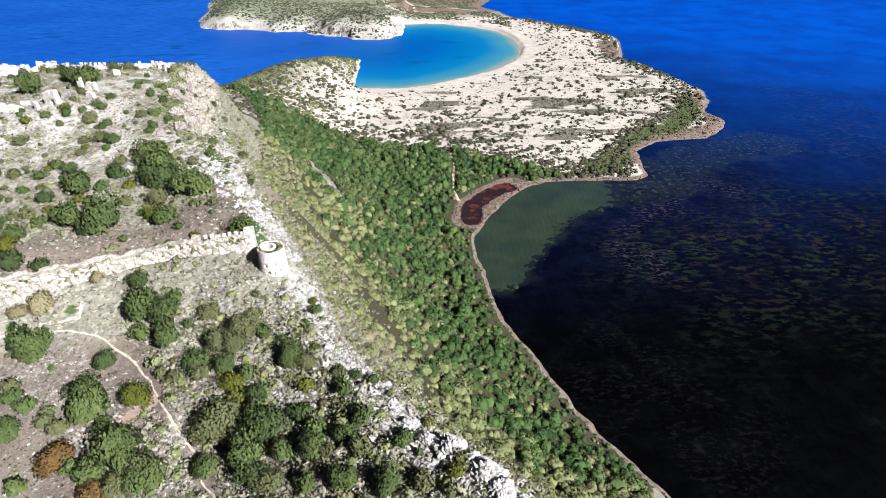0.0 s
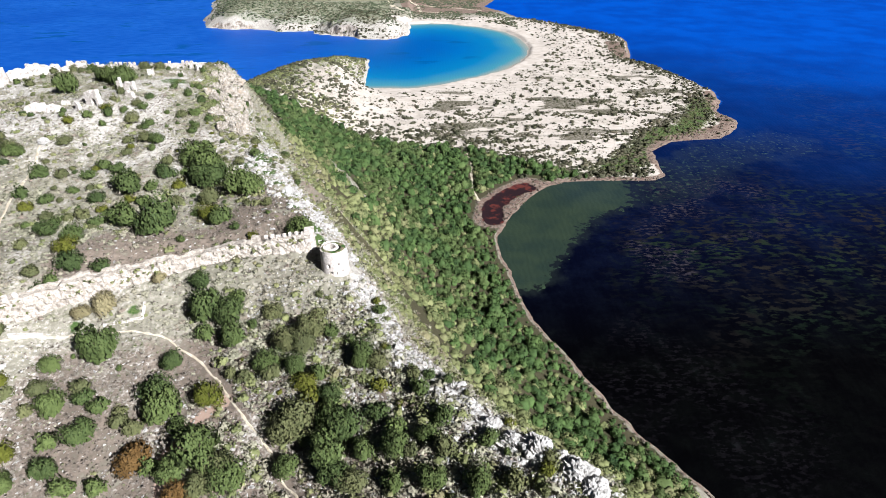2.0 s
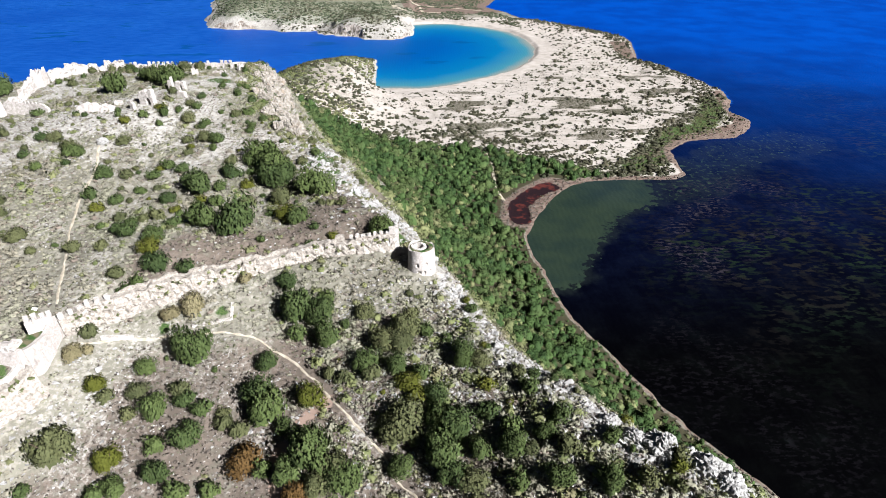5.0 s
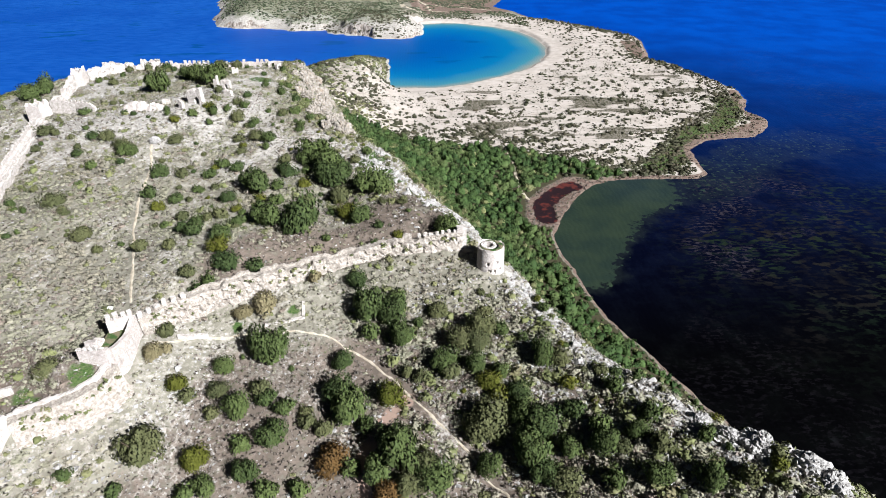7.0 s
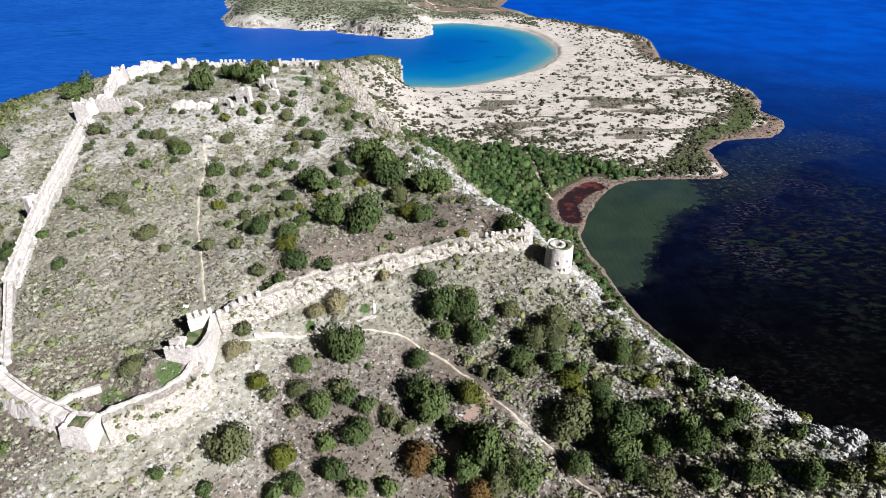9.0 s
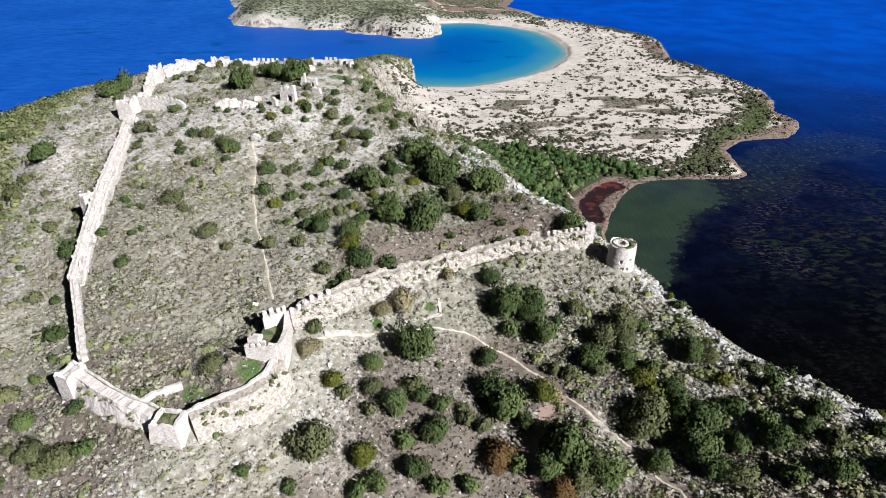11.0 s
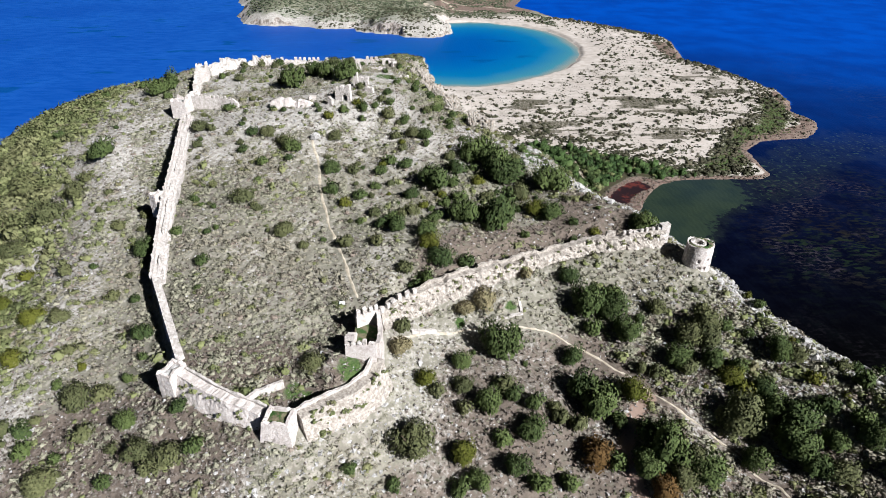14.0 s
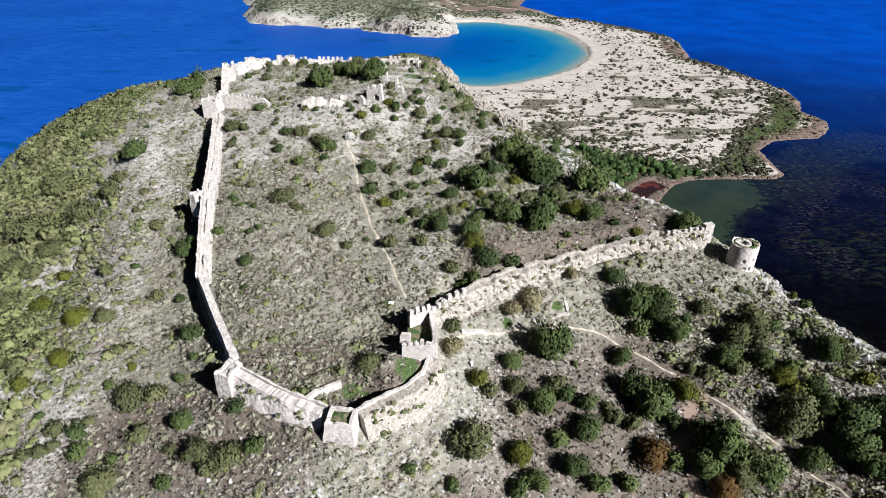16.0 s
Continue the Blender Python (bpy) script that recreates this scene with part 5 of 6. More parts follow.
wall = thing("curtain_wall", -190, 343, 137, "low crenellated rampart on the skyline above the sea", "castle wall", "castle walls")
piece("wall_core", wall_mesh("wall_core", NORTH_C, 1.5, MASONRY, 0.2, 0.12, 0.5, seed=18), None, wall)
merlons(wall, NORTH_C, 0.1, 1, 62, 2.6, 0.75, 19, 0.1, 1.35)
wall = thing("cross_wall", -235, 259, 136, "grey rubble cross wall topped with stubs of merlons", "castle wall", "castle walls")
CROSS = [(-246, 261.4, 141.2), (-236, 259.6, 141.2), (-226.5, 257.6, 141.0), (-224, 257, 139.2)]
piece("wall_core", wall_mesh("wall_core", CROSS, 1.1, MASONRY, 0.3, 0.1, 0.25, seed=20), None, wall)
merlons(wall, CROSS, 0.0, 3, 19, 1.9, 0.7, 21, 0.25, 0.85)
wall = thing("ruined_wall", -198, 250, 140, "pale pinkish bastion of the terrace with a crumbling top", "castle wall", "ruins")
piece("wall_core", wall_mesh("wall_core", [(-208, 252.4, 141.6), (-205, 252, 142.6), (-199, 250.8, 143.2), (-193, 249.2, 142.8), (-189.5, 248.6, 141.2)], 2.6, MASONRY_PINK, 2.6, 0.2, 0.7, seed=22), None, wall)


def ruin_mesh(w, d, h, arch, seed, ragged=0.35):
    """A standing piece of rubble wall with a broken top, and an arched opening (centre, half width, height) where it has one."""
    r, cell = random.Random(seed), 0.42
    nx, ny, nz = max(3, round(w / cell)), max(2, round(d / cell)), max(3, round(h / cell))
    lean = r.uniform(-1, 1)
    tops = [h * (1 - ragged * (0.5 + 0.5 * math.sin(i * 0.9 + seed) * 0.6 + 0.4 * lean * (2 * i / nx - 1)) * r.uniform(0.5, 1.0)) for i in range(nx)]

    def solid(i, k):
        if not (0 <= i < nx and 0 <= k < nz) or (k + 0.5) * h / nz > tops[i]:
            return False
        if arch:
            u, z = ((i + 0.5) * w / nx - w / 2 - arch[0]) / arch[1], (k + 0.5) * h / nz / arch[2]
            return abs(u) > 1 or z > 1 or (z > 0.6 and u * u + ((z - 0.6) / 0.4) ** 2 > 1)
        return True

    bm, corners = bmesh.new(), {}

    def corner(i, j, k):
        if (i, j, k) not in corners:
            taper = 1.12 - 0.12 * k / nz
            corners[i, j, k] = bm.verts.new(((i / nx - 0.5) * w * taper + r.uniform(-0.11, 0.11), (j / ny - 0.5) * d * taper + r.uniform(-0.11, 0.11), k * h / nz + r.uniform(-0.11, 0.11)))
        return corners[i, j, k]

    def quad(*c):
        bm.faces.new([corner(*p) for p in c])

    for i in range(nx):
        for k in range(nz):
            if not solid(i, k):
                continue
            quad((i, 0, k), (i + 1, 0, k), (i + 1, 0, k + 1), (i, 0, k + 1))
            quad((i, ny, k), (i, ny, k + 1), (i + 1, ny, k + 1), (i + 1, ny, k))
            for j in range(ny):
                if not solid(i - 1, k):
                    quad((i, j, k), (i, j, k + 1), (i, j + 1, k + 1), (i, j + 1, k))
                if not solid(i + 1, k):
                    quad((i + 1, j, k), (i + 1, j + 1, k), (i + 1, j + 1, k + 1), (i + 1, j, k + 1))
                if not solid(i, k + 1):
                    quad((i, j, k + 1), (i + 1, j, k + 1), (i + 1, j + 1, k + 1), (i, j + 1, k + 1))
                if k and not solid(i, k - 1):
                    quad((i, j, k), (i, j + 1, k), (i + 1, j + 1, k), (i + 1, j, k))
    me = bpy.data.meshes.new("masonry_block")
    bm.to_mesh(me)
    bm.free()
    me.materials.append(MASONRY)
    return me


for x, y, w, d, h, turn, arch, s in ((-175.6, 250.2, 6.4, 2.2, 6.8, -16, (0.9, 1.0, 3.2), 31), (-171.6, 267.5, 1.9, 1.5, 6.6, -12, None, 32), (-168.6, 270.4, 5.0, 1.6, 4.4, -14, (0.6, 0.8, 2.4), 33), (-165.2, 262, 3.6, 1.6, 2.6, -20, None, 34),
                                     (-174.0, 305.5, 3.0, 1.6, 3.6, 20, None, 35), (-160.2, 329.5, 4.6, 1.3, 3.6, 8, (0.3, 0.9, 2.4), 37), (-155.8, 324.5, 3.4, 1.3, 3.0, 60, (0.0, 0.7, 1.9), 38),
                                     (-164, 313, 7.0, 1.2, 1.8, -6, None, 39), (-150, 302, 5.0, 1.2, 1.6, 12, None, 40), (-190, 252.6, 3.2, 1.3, 2.6, 30, None, 41), (-181, 246.5, 2.0, 1.4, 3.4, -30, None, 42)):
    ruin = thing("ruined_wall", x, y, float(ground_z(x, y)), "standing arch of broken pale masonry" if arch else "standing block of broken pale masonry", "ruin", "ruins")
    ob = part("masonry_block", ruin_mesh(w, d, h + 0.5, arch and (arch[0], arch[1], arch[2] + 0.5), s), None, ruin)
    ob.rotation_euler = (0, 0, radians(turn))
    ob.location = (0, 0, -0.5)
for name, pts, top in (("retaining_wall", [(-186, 97.6), (-182.6, 100.4), (-177, 103)], 1.6), ("retaining_wall", [(-124, 132.6), (-117.5, 133.4), (-113, 134.6), (-113.5, 139)], 0.5), ("retaining_wall", [(-146, 124.6), (-139, 127.8)], 0.9)):
    line = [(a, b, float(ground_z(a, b)) + top) for a, b in pts]
    wall = thing(name, *line[0][:2], line[0][2] - top, "low dry-stone retaining wall of pale rubble", "wall")
    piece("wall_core", wall_mesh("wall_core", line, 0.8, MASONRY, 0.1, 0.1, 0.25, 2, seed=int(top * 10), foot=0.4), None, wall)


def square_tower(x, y, w, d, turn, z0, z1, batter, label, seed, sunk=0.9, broken=0.5, turf=True):
    """A battered tower with a sunken top behind a broken rim."""
    tower = thing("wall_tower", x, y, z0, label, "tower", "castle towers")
    rows, cols = 9, 8
    r = np.random.default_rng(seed)
    ring = []
    for k in range(4):
        a, b = [((-1, -1), (1, -1)), ((1, -1), (1, 1)), ((1, 1), (-1, 1)), ((-1, 1), (-1, -1))][k]
        for c in range(cols):
            f = c / cols
            ring.append((a[0] + (b[0] - a[0]) * f, a[1] + (b[1] - a[1]) * f))
    ring = np.array(ring)
    n = len(ring)
    levels = []
    jag = broken * (r.random(n) - 0.6) + 0.4 * broken * np.sin(np.arange(n) * 0.9 + seed)
    for k in range(rows + 1):
        f = k / rows
        grow = 1 - f
        xy = ring * (np.array([w / 2, d / 2]) + batter * grow) + (r.random((n, 2)) - 0.5) * 0.16
        levels.append(np.column_stack([xy, np.full(n, (z1 - z0) * f) + (jag if k == rows else 0)]))
    levels.append(np.column_stack([ring * np.array([w / 2 - 0.75, d / 2 - 0.75]), z1 - z0 + jag - 0.05]))
    levels.append(np.column_stack([ring * np.array([w / 2 - 0.8, d / 2 - 0.8]), np.full(n, z1 - z0 - sunk)]))
    v = np.vstack(levels)
    i = np.arange(len(levels) * n).reshape(len(levels), n)
    j = np.roll(i, -1, 1)
    faces = np.stack([i[:-1], j[:-1], j[1:], i[1:]], -1).reshape(-1, 4)
    part("shaft", mesh_of("shaft", v, faces, MASONRY_PINK), None, tower)
    floor = ring * np.array([w / 2 - 0.7, d / 2 - 0.7])
    fv = np.vstack([np.column_stack([floor, z1 - z0 - sunk + 0.05 + 0.2 * r.random(n)]), np.column_stack([floor * 0.5, z1 - z0 - sunk + 0.25 + 0.2 * r.random(n)]), [[0, 0, z1 - z0 - sunk + 0.4]]])
    idx = np.arange(n)
    quads = np.stack([idx, (idx + 1) % n, n + (idx + 1) % n, n + idx], -1)
    tops = np.stack([n + idx, n + (idx + 1) % n, np.full(n, 2 * n), np.full(n, 2 * n)], -1)
    me = bpy.data.meshes.new("turf")
    me.from_pydata([tuple(a) for a in fv], [], [tuple(q) for q in quads] + [tuple(q[:3]) for q in tops])
    me.materials.append(TURF if turf else LIMESTONE)
    part("turf" if turf else "rubble_floor", me, None, tower, "grass grown over the tower top" if turf else "")
    tower.rotation_euler = (0, 0, radians(turn))
    return tower


TURF, turf_nt, turf_b = material("dry_turf", 0.95, 0.1)
turf_p = node(turf_nt, "ShaderNodeNewGeometry").outputs["Position"]
turf_nt.links.new(blend(turf_nt, span(turf_nt, noise_of(turf_nt, turf_p, 0.6, 4), 0.42, 0.6), (0.11, 0.095, 0.062), (0.028, 0.058, 0.016)), turf_b.inputs["Base Color"])
square_tower(-175.6, 91.0, 6.0, 5.2, -10, 110.8, 119.1, 1.0, "square front tower of pale masonry with grass on top", 41, 1.0, 0.4)
square_tower(-204.4, 106.2, 3.8, 5.6, -22, 110.5, 119.9, 0.35, "slim corner tower of pale masonry with a broken top", 42, 1.0, 0.5, False)
square_tower(-248.8, 256, 6.4, 6.4, -8, 133.5, 141.6, 0.3, "square corner tower of pale masonry with a broken rim", 43, 1.4, 1.4, False)
square_tower(-254.3, 304.5, 5.2, 6.0, 8, 136.0, 144.6, 0.3, "tall broken tower stump on the skyline", 44, 1.2, 2.0, False)
square_tower(-234.6, 182.8, 2.8, 3.8, -30, 121.5, 130.4, 0.3, "small turret standing out from the curtain wall", 45, 0.8, 0.8, False)

# round tower at the end of the ridge
def round_tower():
    x, y, z0, z1 = -56.0, 148.0, 117.0, 127.9
    tower = thing("round_tower", x, y, z0, "squat round tower of pinkish pale masonry with a hollow top", "tower", "castle towers")
    h, n, rows = z1 - z0, 72, 30
    r = np.random.default_rng(50)
    a = np.linspace(0, 2 * np.pi, n, endpoint=False)
    holes = ((-1.75, 3.9), (-1.35, 3.6), (-1.15, 6.6), (-1.9, 6.2), (-0.9, 4.3))
    levels = []
    for k in range(rows + 1):
        z = h * k / rows
        rad = 5.2 - 0.5 * k / rows + 0.08 * (r.random(n) - 0.5)
        for ha, hz in holes:
            rad = rad - 0.9 * ((abs(a - (ha % (2 * np.pi))) * 4.5 < 0.42) & (abs(z - hz) < 0.42))
        levels.append(np.column_stack([rad * np.cos(a), rad * np.sin(a), np.full(n, z) + (0.45 * (r.random(n) - 0.5) + 0.35 * np.sin(3 * a + 1.0) if k == rows else 0)]))
    levels.append(np.column_stack([4.2 * np.cos(a), 4.2 * np.sin(a), np.full(n, h - 0.05)]))

    def skin(name, levels, mat, label=""):
        v = np.vstack(levels)
        i = np.arange(len(levels) * n).reshape(len(levels), n)
        j = np.roll(i, -1, 1)
        return part(name, mesh_of(name, v, np.stack([i[:-1], j[:-1], j[1:], i[1:]], -1).reshape(-1, 4), mat), None, tower, label)

    def ring(rad, z, rough=0.0):
        return np.column_stack([rad * np.cos(a), rad * np.sin(a), z + rough * (r.random(n) - 0.5)])

    skin("drum", levels, MASONRY_PINK)
    skin("turf", [ring(4.25, h - 0.1), ring(3.6, h + 0.12, 0.2), ring(2.7, h - 0.05, 0.1)], TURF, "ring of grass on the tower top")
    well = skin("well_ring", [ring(2.85, h - 0.2), ring(2.7, h + 0.25, 0.25), ring(1.75, h + 0.2, 0.25), ring(1.6, h - 1.7)], MASONRY, "pale broken stone ring round the shaft")
    well.location = (-0.9, 0.3, 0)
    tower.scale = (0.86, 0.80, 1.0)
    skin("shaft_floor", [ring(1.45, h - 1.6), ring(0.7, h - 1.55, 0.2), ring(0.02, h - 1.5)], TURF)


round_tower()

# gatehouse: four walls round a small court
gate = thing("gatehouse", -158, 113, 118, "roofless gatehouse of pale masonry with merlons round a grassy court", "gatehouse")
G_FRONT = [(-162.1, 108.6, 124.0), (-154.4, 107.8, 124.9)]
G_BACK = [(-160.6, 119.8, 124.0), (-155.2, 122.6, 124.2)]
G_RIGHT = [(-154.3, 108.4, 124.4), (-153.9, 112, 123.4), (-154.0, 116, 122.6), (-154.8, 122.6, 123.8)]
piece("front_wall", wall_mesh("front_wall", G_FRONT, 1.3, MASONRY_PINK, 0.35, 0.06, 0.12, 5, seed=51), None, gate)
piece("back_wall", wall_mesh("back_wall", G_BACK, 1.3, MASONRY_PINK, 0.2, 0.06, 0.12, 5, seed=52), None, gate)
piece("side_wall", wall_mesh("side_wall", G_RIGHT, 1.1, MASONRY_PINK, 0.35, 0.1, 0.5, 5, seed=53), None, gate)
piece("side_wall", wall_mesh("side_wall", [(-161.2, 116.2, 122.6), (-161.6, 112.2, 123.3)], 2.4, MASONRY_PINK, 0.2, 0.2, 0.7, 5, seed=54), None, gate)
merlons(gate, G_FRONT, 0.2, 0.6, 7.6, 1.5, 1.0, 55, 0.05, 0.92, 1.45)
cx_, cy_ = np.meshgrid(np.linspace(-160.9, -154.8, 9), np.linspace(109, 120.5, 13))
cx_, cy_ = cx_.ravel(), cy_.ravel()
court = np.column_stack([cx_, cy_, 120.0 + 0.6 * fbm(cx_, cy_, 2.5, 63)])
piece("court", mesh_of("court", court, grid_faces(9, 13), TURF, True), None, gate, "grassy floor of the roofless court")
merlons(gate, G_BACK, 0.1, 0.7, 6.2, 1.75, 1.0, 56, 0.15, 1.1, 1.4)

# white notice board by the inner trail
board = thing("notice_board", -165.6, 130.9, float(ground_z(-165.6, 130.9)), "small white notice board on posts by the trail", "notice board")
WHITE, white_nt, white_b = material("white_board", 0.5, 0.3)
white_p = node(white_nt, "ShaderNodeNewGeometry").outputs["Position"]
white_nt.links.new(blend(white_nt, noise_of(white_nt, white_p, 3.0), (0.5, 0.5, 0.49), (0.62, 0.62, 0.60)), white_b.inputs["Base Color"])
ob = part("panel", block_mesh("panel", 1.6, 0.9, 0.12, WHITE, 60, 1, 0.0, 0.05), None, board)
ob.location, ob.rotation_euler = (0, 0, 1.0), (radians(35), 0, radians(-10))
for dx in (-0.6, 0.6):
    ob = part("post", block_mesh("post", 0.1, 0.1, 1.3, BARK, 61, 1, 0.0, 0.05), None, board)
    ob.location = (dx, 0, -0.1)

# plants rooted in the wall faces
wx_, wy_, wz_, ws_ = [], [], [], []
for line, thick, batter, count, seed in ((SOUTH, 2.4, 1.4, 52, 1), (FRONT_B, 3.0, 2.2, 24, 2), (FRONT_A, 2.8, 2.3, 14, 3), (WEST, 3.6, 0.0, 14, 4)):
    q, n, t = along(line, 0.5)
    r = np.random.default_rng(seed)
    for k in r.integers(3, len(q) - 3, count):
        f = r.uniform(0.25, 1.0)
        p = q[k, :2] + n[k] * (thick / 2 + batter * (1 - f) - 0.1)
        zb = ground_z(p[0], p[1])
        wx_.append(p[0]), wy_.append(p[1]), wz_.append(zb + (q[k, 2] - zb) * f - 0.15), ws_.append(r.uniform(0.4, 1.15))
scatter("wall_plants", np.array(wx_), np.array(wy_), np.array(ws_), MAQUIS, [leaf_dome(26, 0.36, 0.9, 3, 120 + s) for s in range(6)], "dark caper bushes rooted in the castle walls", "plants", z=np.array(wz_))

# ---- trees and shrubs that stand apart: x, y, radius, kind ----
YARD_SHRUBS = [
    (-203.0, 277.8, 5.2, 'o'), (-190.0, 334.0, 3.9, 'v'), (-181.0, 332.0, 3.5, 'v'), (-221.0, 334.0, 2.8, 'o'), (-231.0, 333.0, 2.4, 'v'),
    (-239.0, 327.0, 2.6, 'v'), (-188.4, 292.0, 4.5, 'o'), (-177.1, 284.1, 6.4, 'o'), (-195.7, 298.7, 4.0, 'o'), (-234.5, 233.6, 3.3, 'v'),
    (-210.9, 225.6, 2.2, 'o'), (-204.4, 224.2, 3.1, 'v'), (-192.9, 214.4, 3.5, 'o'), (-202.6, 205.3, 2.0, 'o'), (-176.7, 223.2, 2.8, 'v'),
    (-155.7, 240.8, 3.0, 'v'), (-145.3, 227.1, 2.9, 'v'), (-140.2, 225.6, 2.9, 'o'), (-204.2, 179.2, 3.5, 'v'), (-187.0, 162.2, 3.2, 'v'),
    (-174.8, 187.1, 2.7, 'o'), (-169.0, 179.2, 2.6, 'l'), (-168.1, 201.7, 2.6, 'v'), (-148.1, 205.4, 2.7, 'o'), (-158.6, 172.8, 2.5, 'v'),
    (-150.4, 161.0, 3.1, 'o'),
]
GROVE_SHRUBS = [
    (-119.4, 215.4, 5.2, 'o'), (-113.8, 206.5, 5.7, 'o'), (-137.6, 190.8, 4.6, 'o'), (-110.0, 197.1, 5.5, 'o'), (-94.7, 189.1, 5.0, 'o'),
    (-120.9, 195.3, 2.4, 'l'), (-145.4, 183.3, 2.8, 'o'), (-128.7, 167.4, 4.4, 'o'), (-116.3, 166.4, 5.8, 'o'), (-103.1, 174.9, 3.3, 'l'),
    (-98.1, 171.0, 3.4, 'o'), (-139.9, 151.7, 3.2, 'l'), (-136.8, 146.9, 3.8, 'o'), (-129.0, 148.1, 2.6, 'o'), (-129.0, 202.1, 3.3, 'o'),
    (-106.8, 186.0, 3.2, 'v'), (-129.1, 182.8, 2.7, 'o'), (-118.6, 184.3, 2.7, 'v'), (-68.7, 162.6, 4.1, 'o'), (-170.4, 107.0, 3.1, 'v'),
    (-156.9, 155.4, 2.3, 'v'), (-147.7, 144.0, 2.6, 'v'), (-144.5, 140.4, 2.2, 'o'),
]
SOUTH_SHRUBS = [
    (-120.3, 122.5, 5.5, 'o'), (-132.3, 118.0, 2.8, 'o'), (-142.5, 111.3, 2.8, 'l'), (-97.4, 143.6, 2.9, 'o'), (-93.1, 135.1, 4.9, 'o'),
    (-86.2, 133.5, 3.7, 'o'), (-73.0, 132.9, 2.8, 'v'), (-83.6, 126.3, 4.0, 'o'), (-60.8, 126.1, 4.2, 'v'), (-63.2, 114.8, 2.9, 'o'),
    (-72.1, 117.2, 3.3, 'o'), (-69.8, 113.7, 2.7, 'v'), (-45.0, 116.1, 3.1, 'o'), (-100.0, 109.6, 4.5, 'o'), (-96.9, 104.9, 5.0, 'o'),
    (-85.9, 108.9, 3.8, 'l'), (-84.0, 91.5, 5.4, 'o'), (-78.4, 89.0, 4.2, 'v'), (-89.0, 88.4, 4.0, 'o'), (-81.0, 85.2, 3.6, 'v'), (-86.5, 95.5, 3.0, 'o'), (-99.8, 92.9, 4.5, 'r'), (-60.6, 99.5, 5.0, 'v'), (-146.1, 93.4, 4.8, 'v'),
    (-133.5, 93.0, 3.3, 'l'), (-48.2, 97.2, 5.0, 'o'), (-85.8, 83.7, 3.2, 'r'), (-115.4, 98.1, 3.9, 'o'), (-107.7, 102.3, 2.4, 'v'),
    (-121.0, 111.0, 2.7, 'v'), (-113.8, 105.2, 2.4, 'o'), (-75.2, 86.3, 4.5, 'o'), (-52.6, 106.0, 3.2, 'o'), (-130.1, 87.2, 3.0, 'o'),
]
WEST_SHRUBS = [
    (-273.2, 227.8, 5.7, 'o'), (-232.5, 110.0, 4.0, 'v'), (-226.1, 110.3, 2.7, 'v'), (-226.9, 99.5, 2.6, 'v'), (-209.6, 91.5, 3.2, 'v'),
    (-202.0, 89.4, 3.4, 'v'), (-233.2, 89.8, 4.3, 'v'), (-215.4, 99.5, 2.8, 'o'), (-234.2, 165.5, 3.3, 'o'), (-245.1, 103.7, 2.3, 'o'),
    (-217.1, 87.3, 2.0, 'o'), (-195.4, 90.3, 2.2, 'o'), (-201.7, 99.5, 2.1, 'o'), (-307.5, 225.0, 5.8, 'v'), (-285.8, 199.3, 5.7, 'v'),
    (-306.1, 197.4, 6.8, 'v'), (-277.9, 209.0, 3.9, 'v'), (-272.8, 289.8, 5.5, 'o'), (-267.7, 296.5, 4.9, 'o'), (-160.5, 86.7, 2.1, 'o'),
]
RIDGE_SHRUBS = [
    (-51.9, 101.3, 3.7, 'o'), (-63.1, 98.5, 4.6, 'v'), (-56.5, 112.2, 2.5, 'o'), (-31.1, 87.2, 1.9, 'v'),
    (-44.8, 82.9, 3.4, 'v'), (-61.6, 89.3, 2.9, 'o'), (-42.8, 89.8, 2.9, 'o'), (-23.0, 93.7, 2.5, 'o'), (-28.8, 103.4, 2.4, 'o'),
    (-12.6, 86.2, 2.3, 'o'), (-40.3, 114.1, 2.9, 'v'), (-44.9, 114.0, 2.8, 'o'), (0.7, 79.3, 2.1, 'v'), (-15.3, 76.2, 3.3, 'o'),
    (-25.6, 78.3, 3.0, 'o'), (-7.9, 75.0, 2.6, 'v'), (-34.7, 93.6, 2.5, 'o'), (-22.5, 85.8, 2.5, 'v'), (-31.0, 109.2, 2.0, 'v'),
    (-52.7, 94.9, 2.4, 'v'), (-34.5, 80.4, 2.6, 'o'),
]

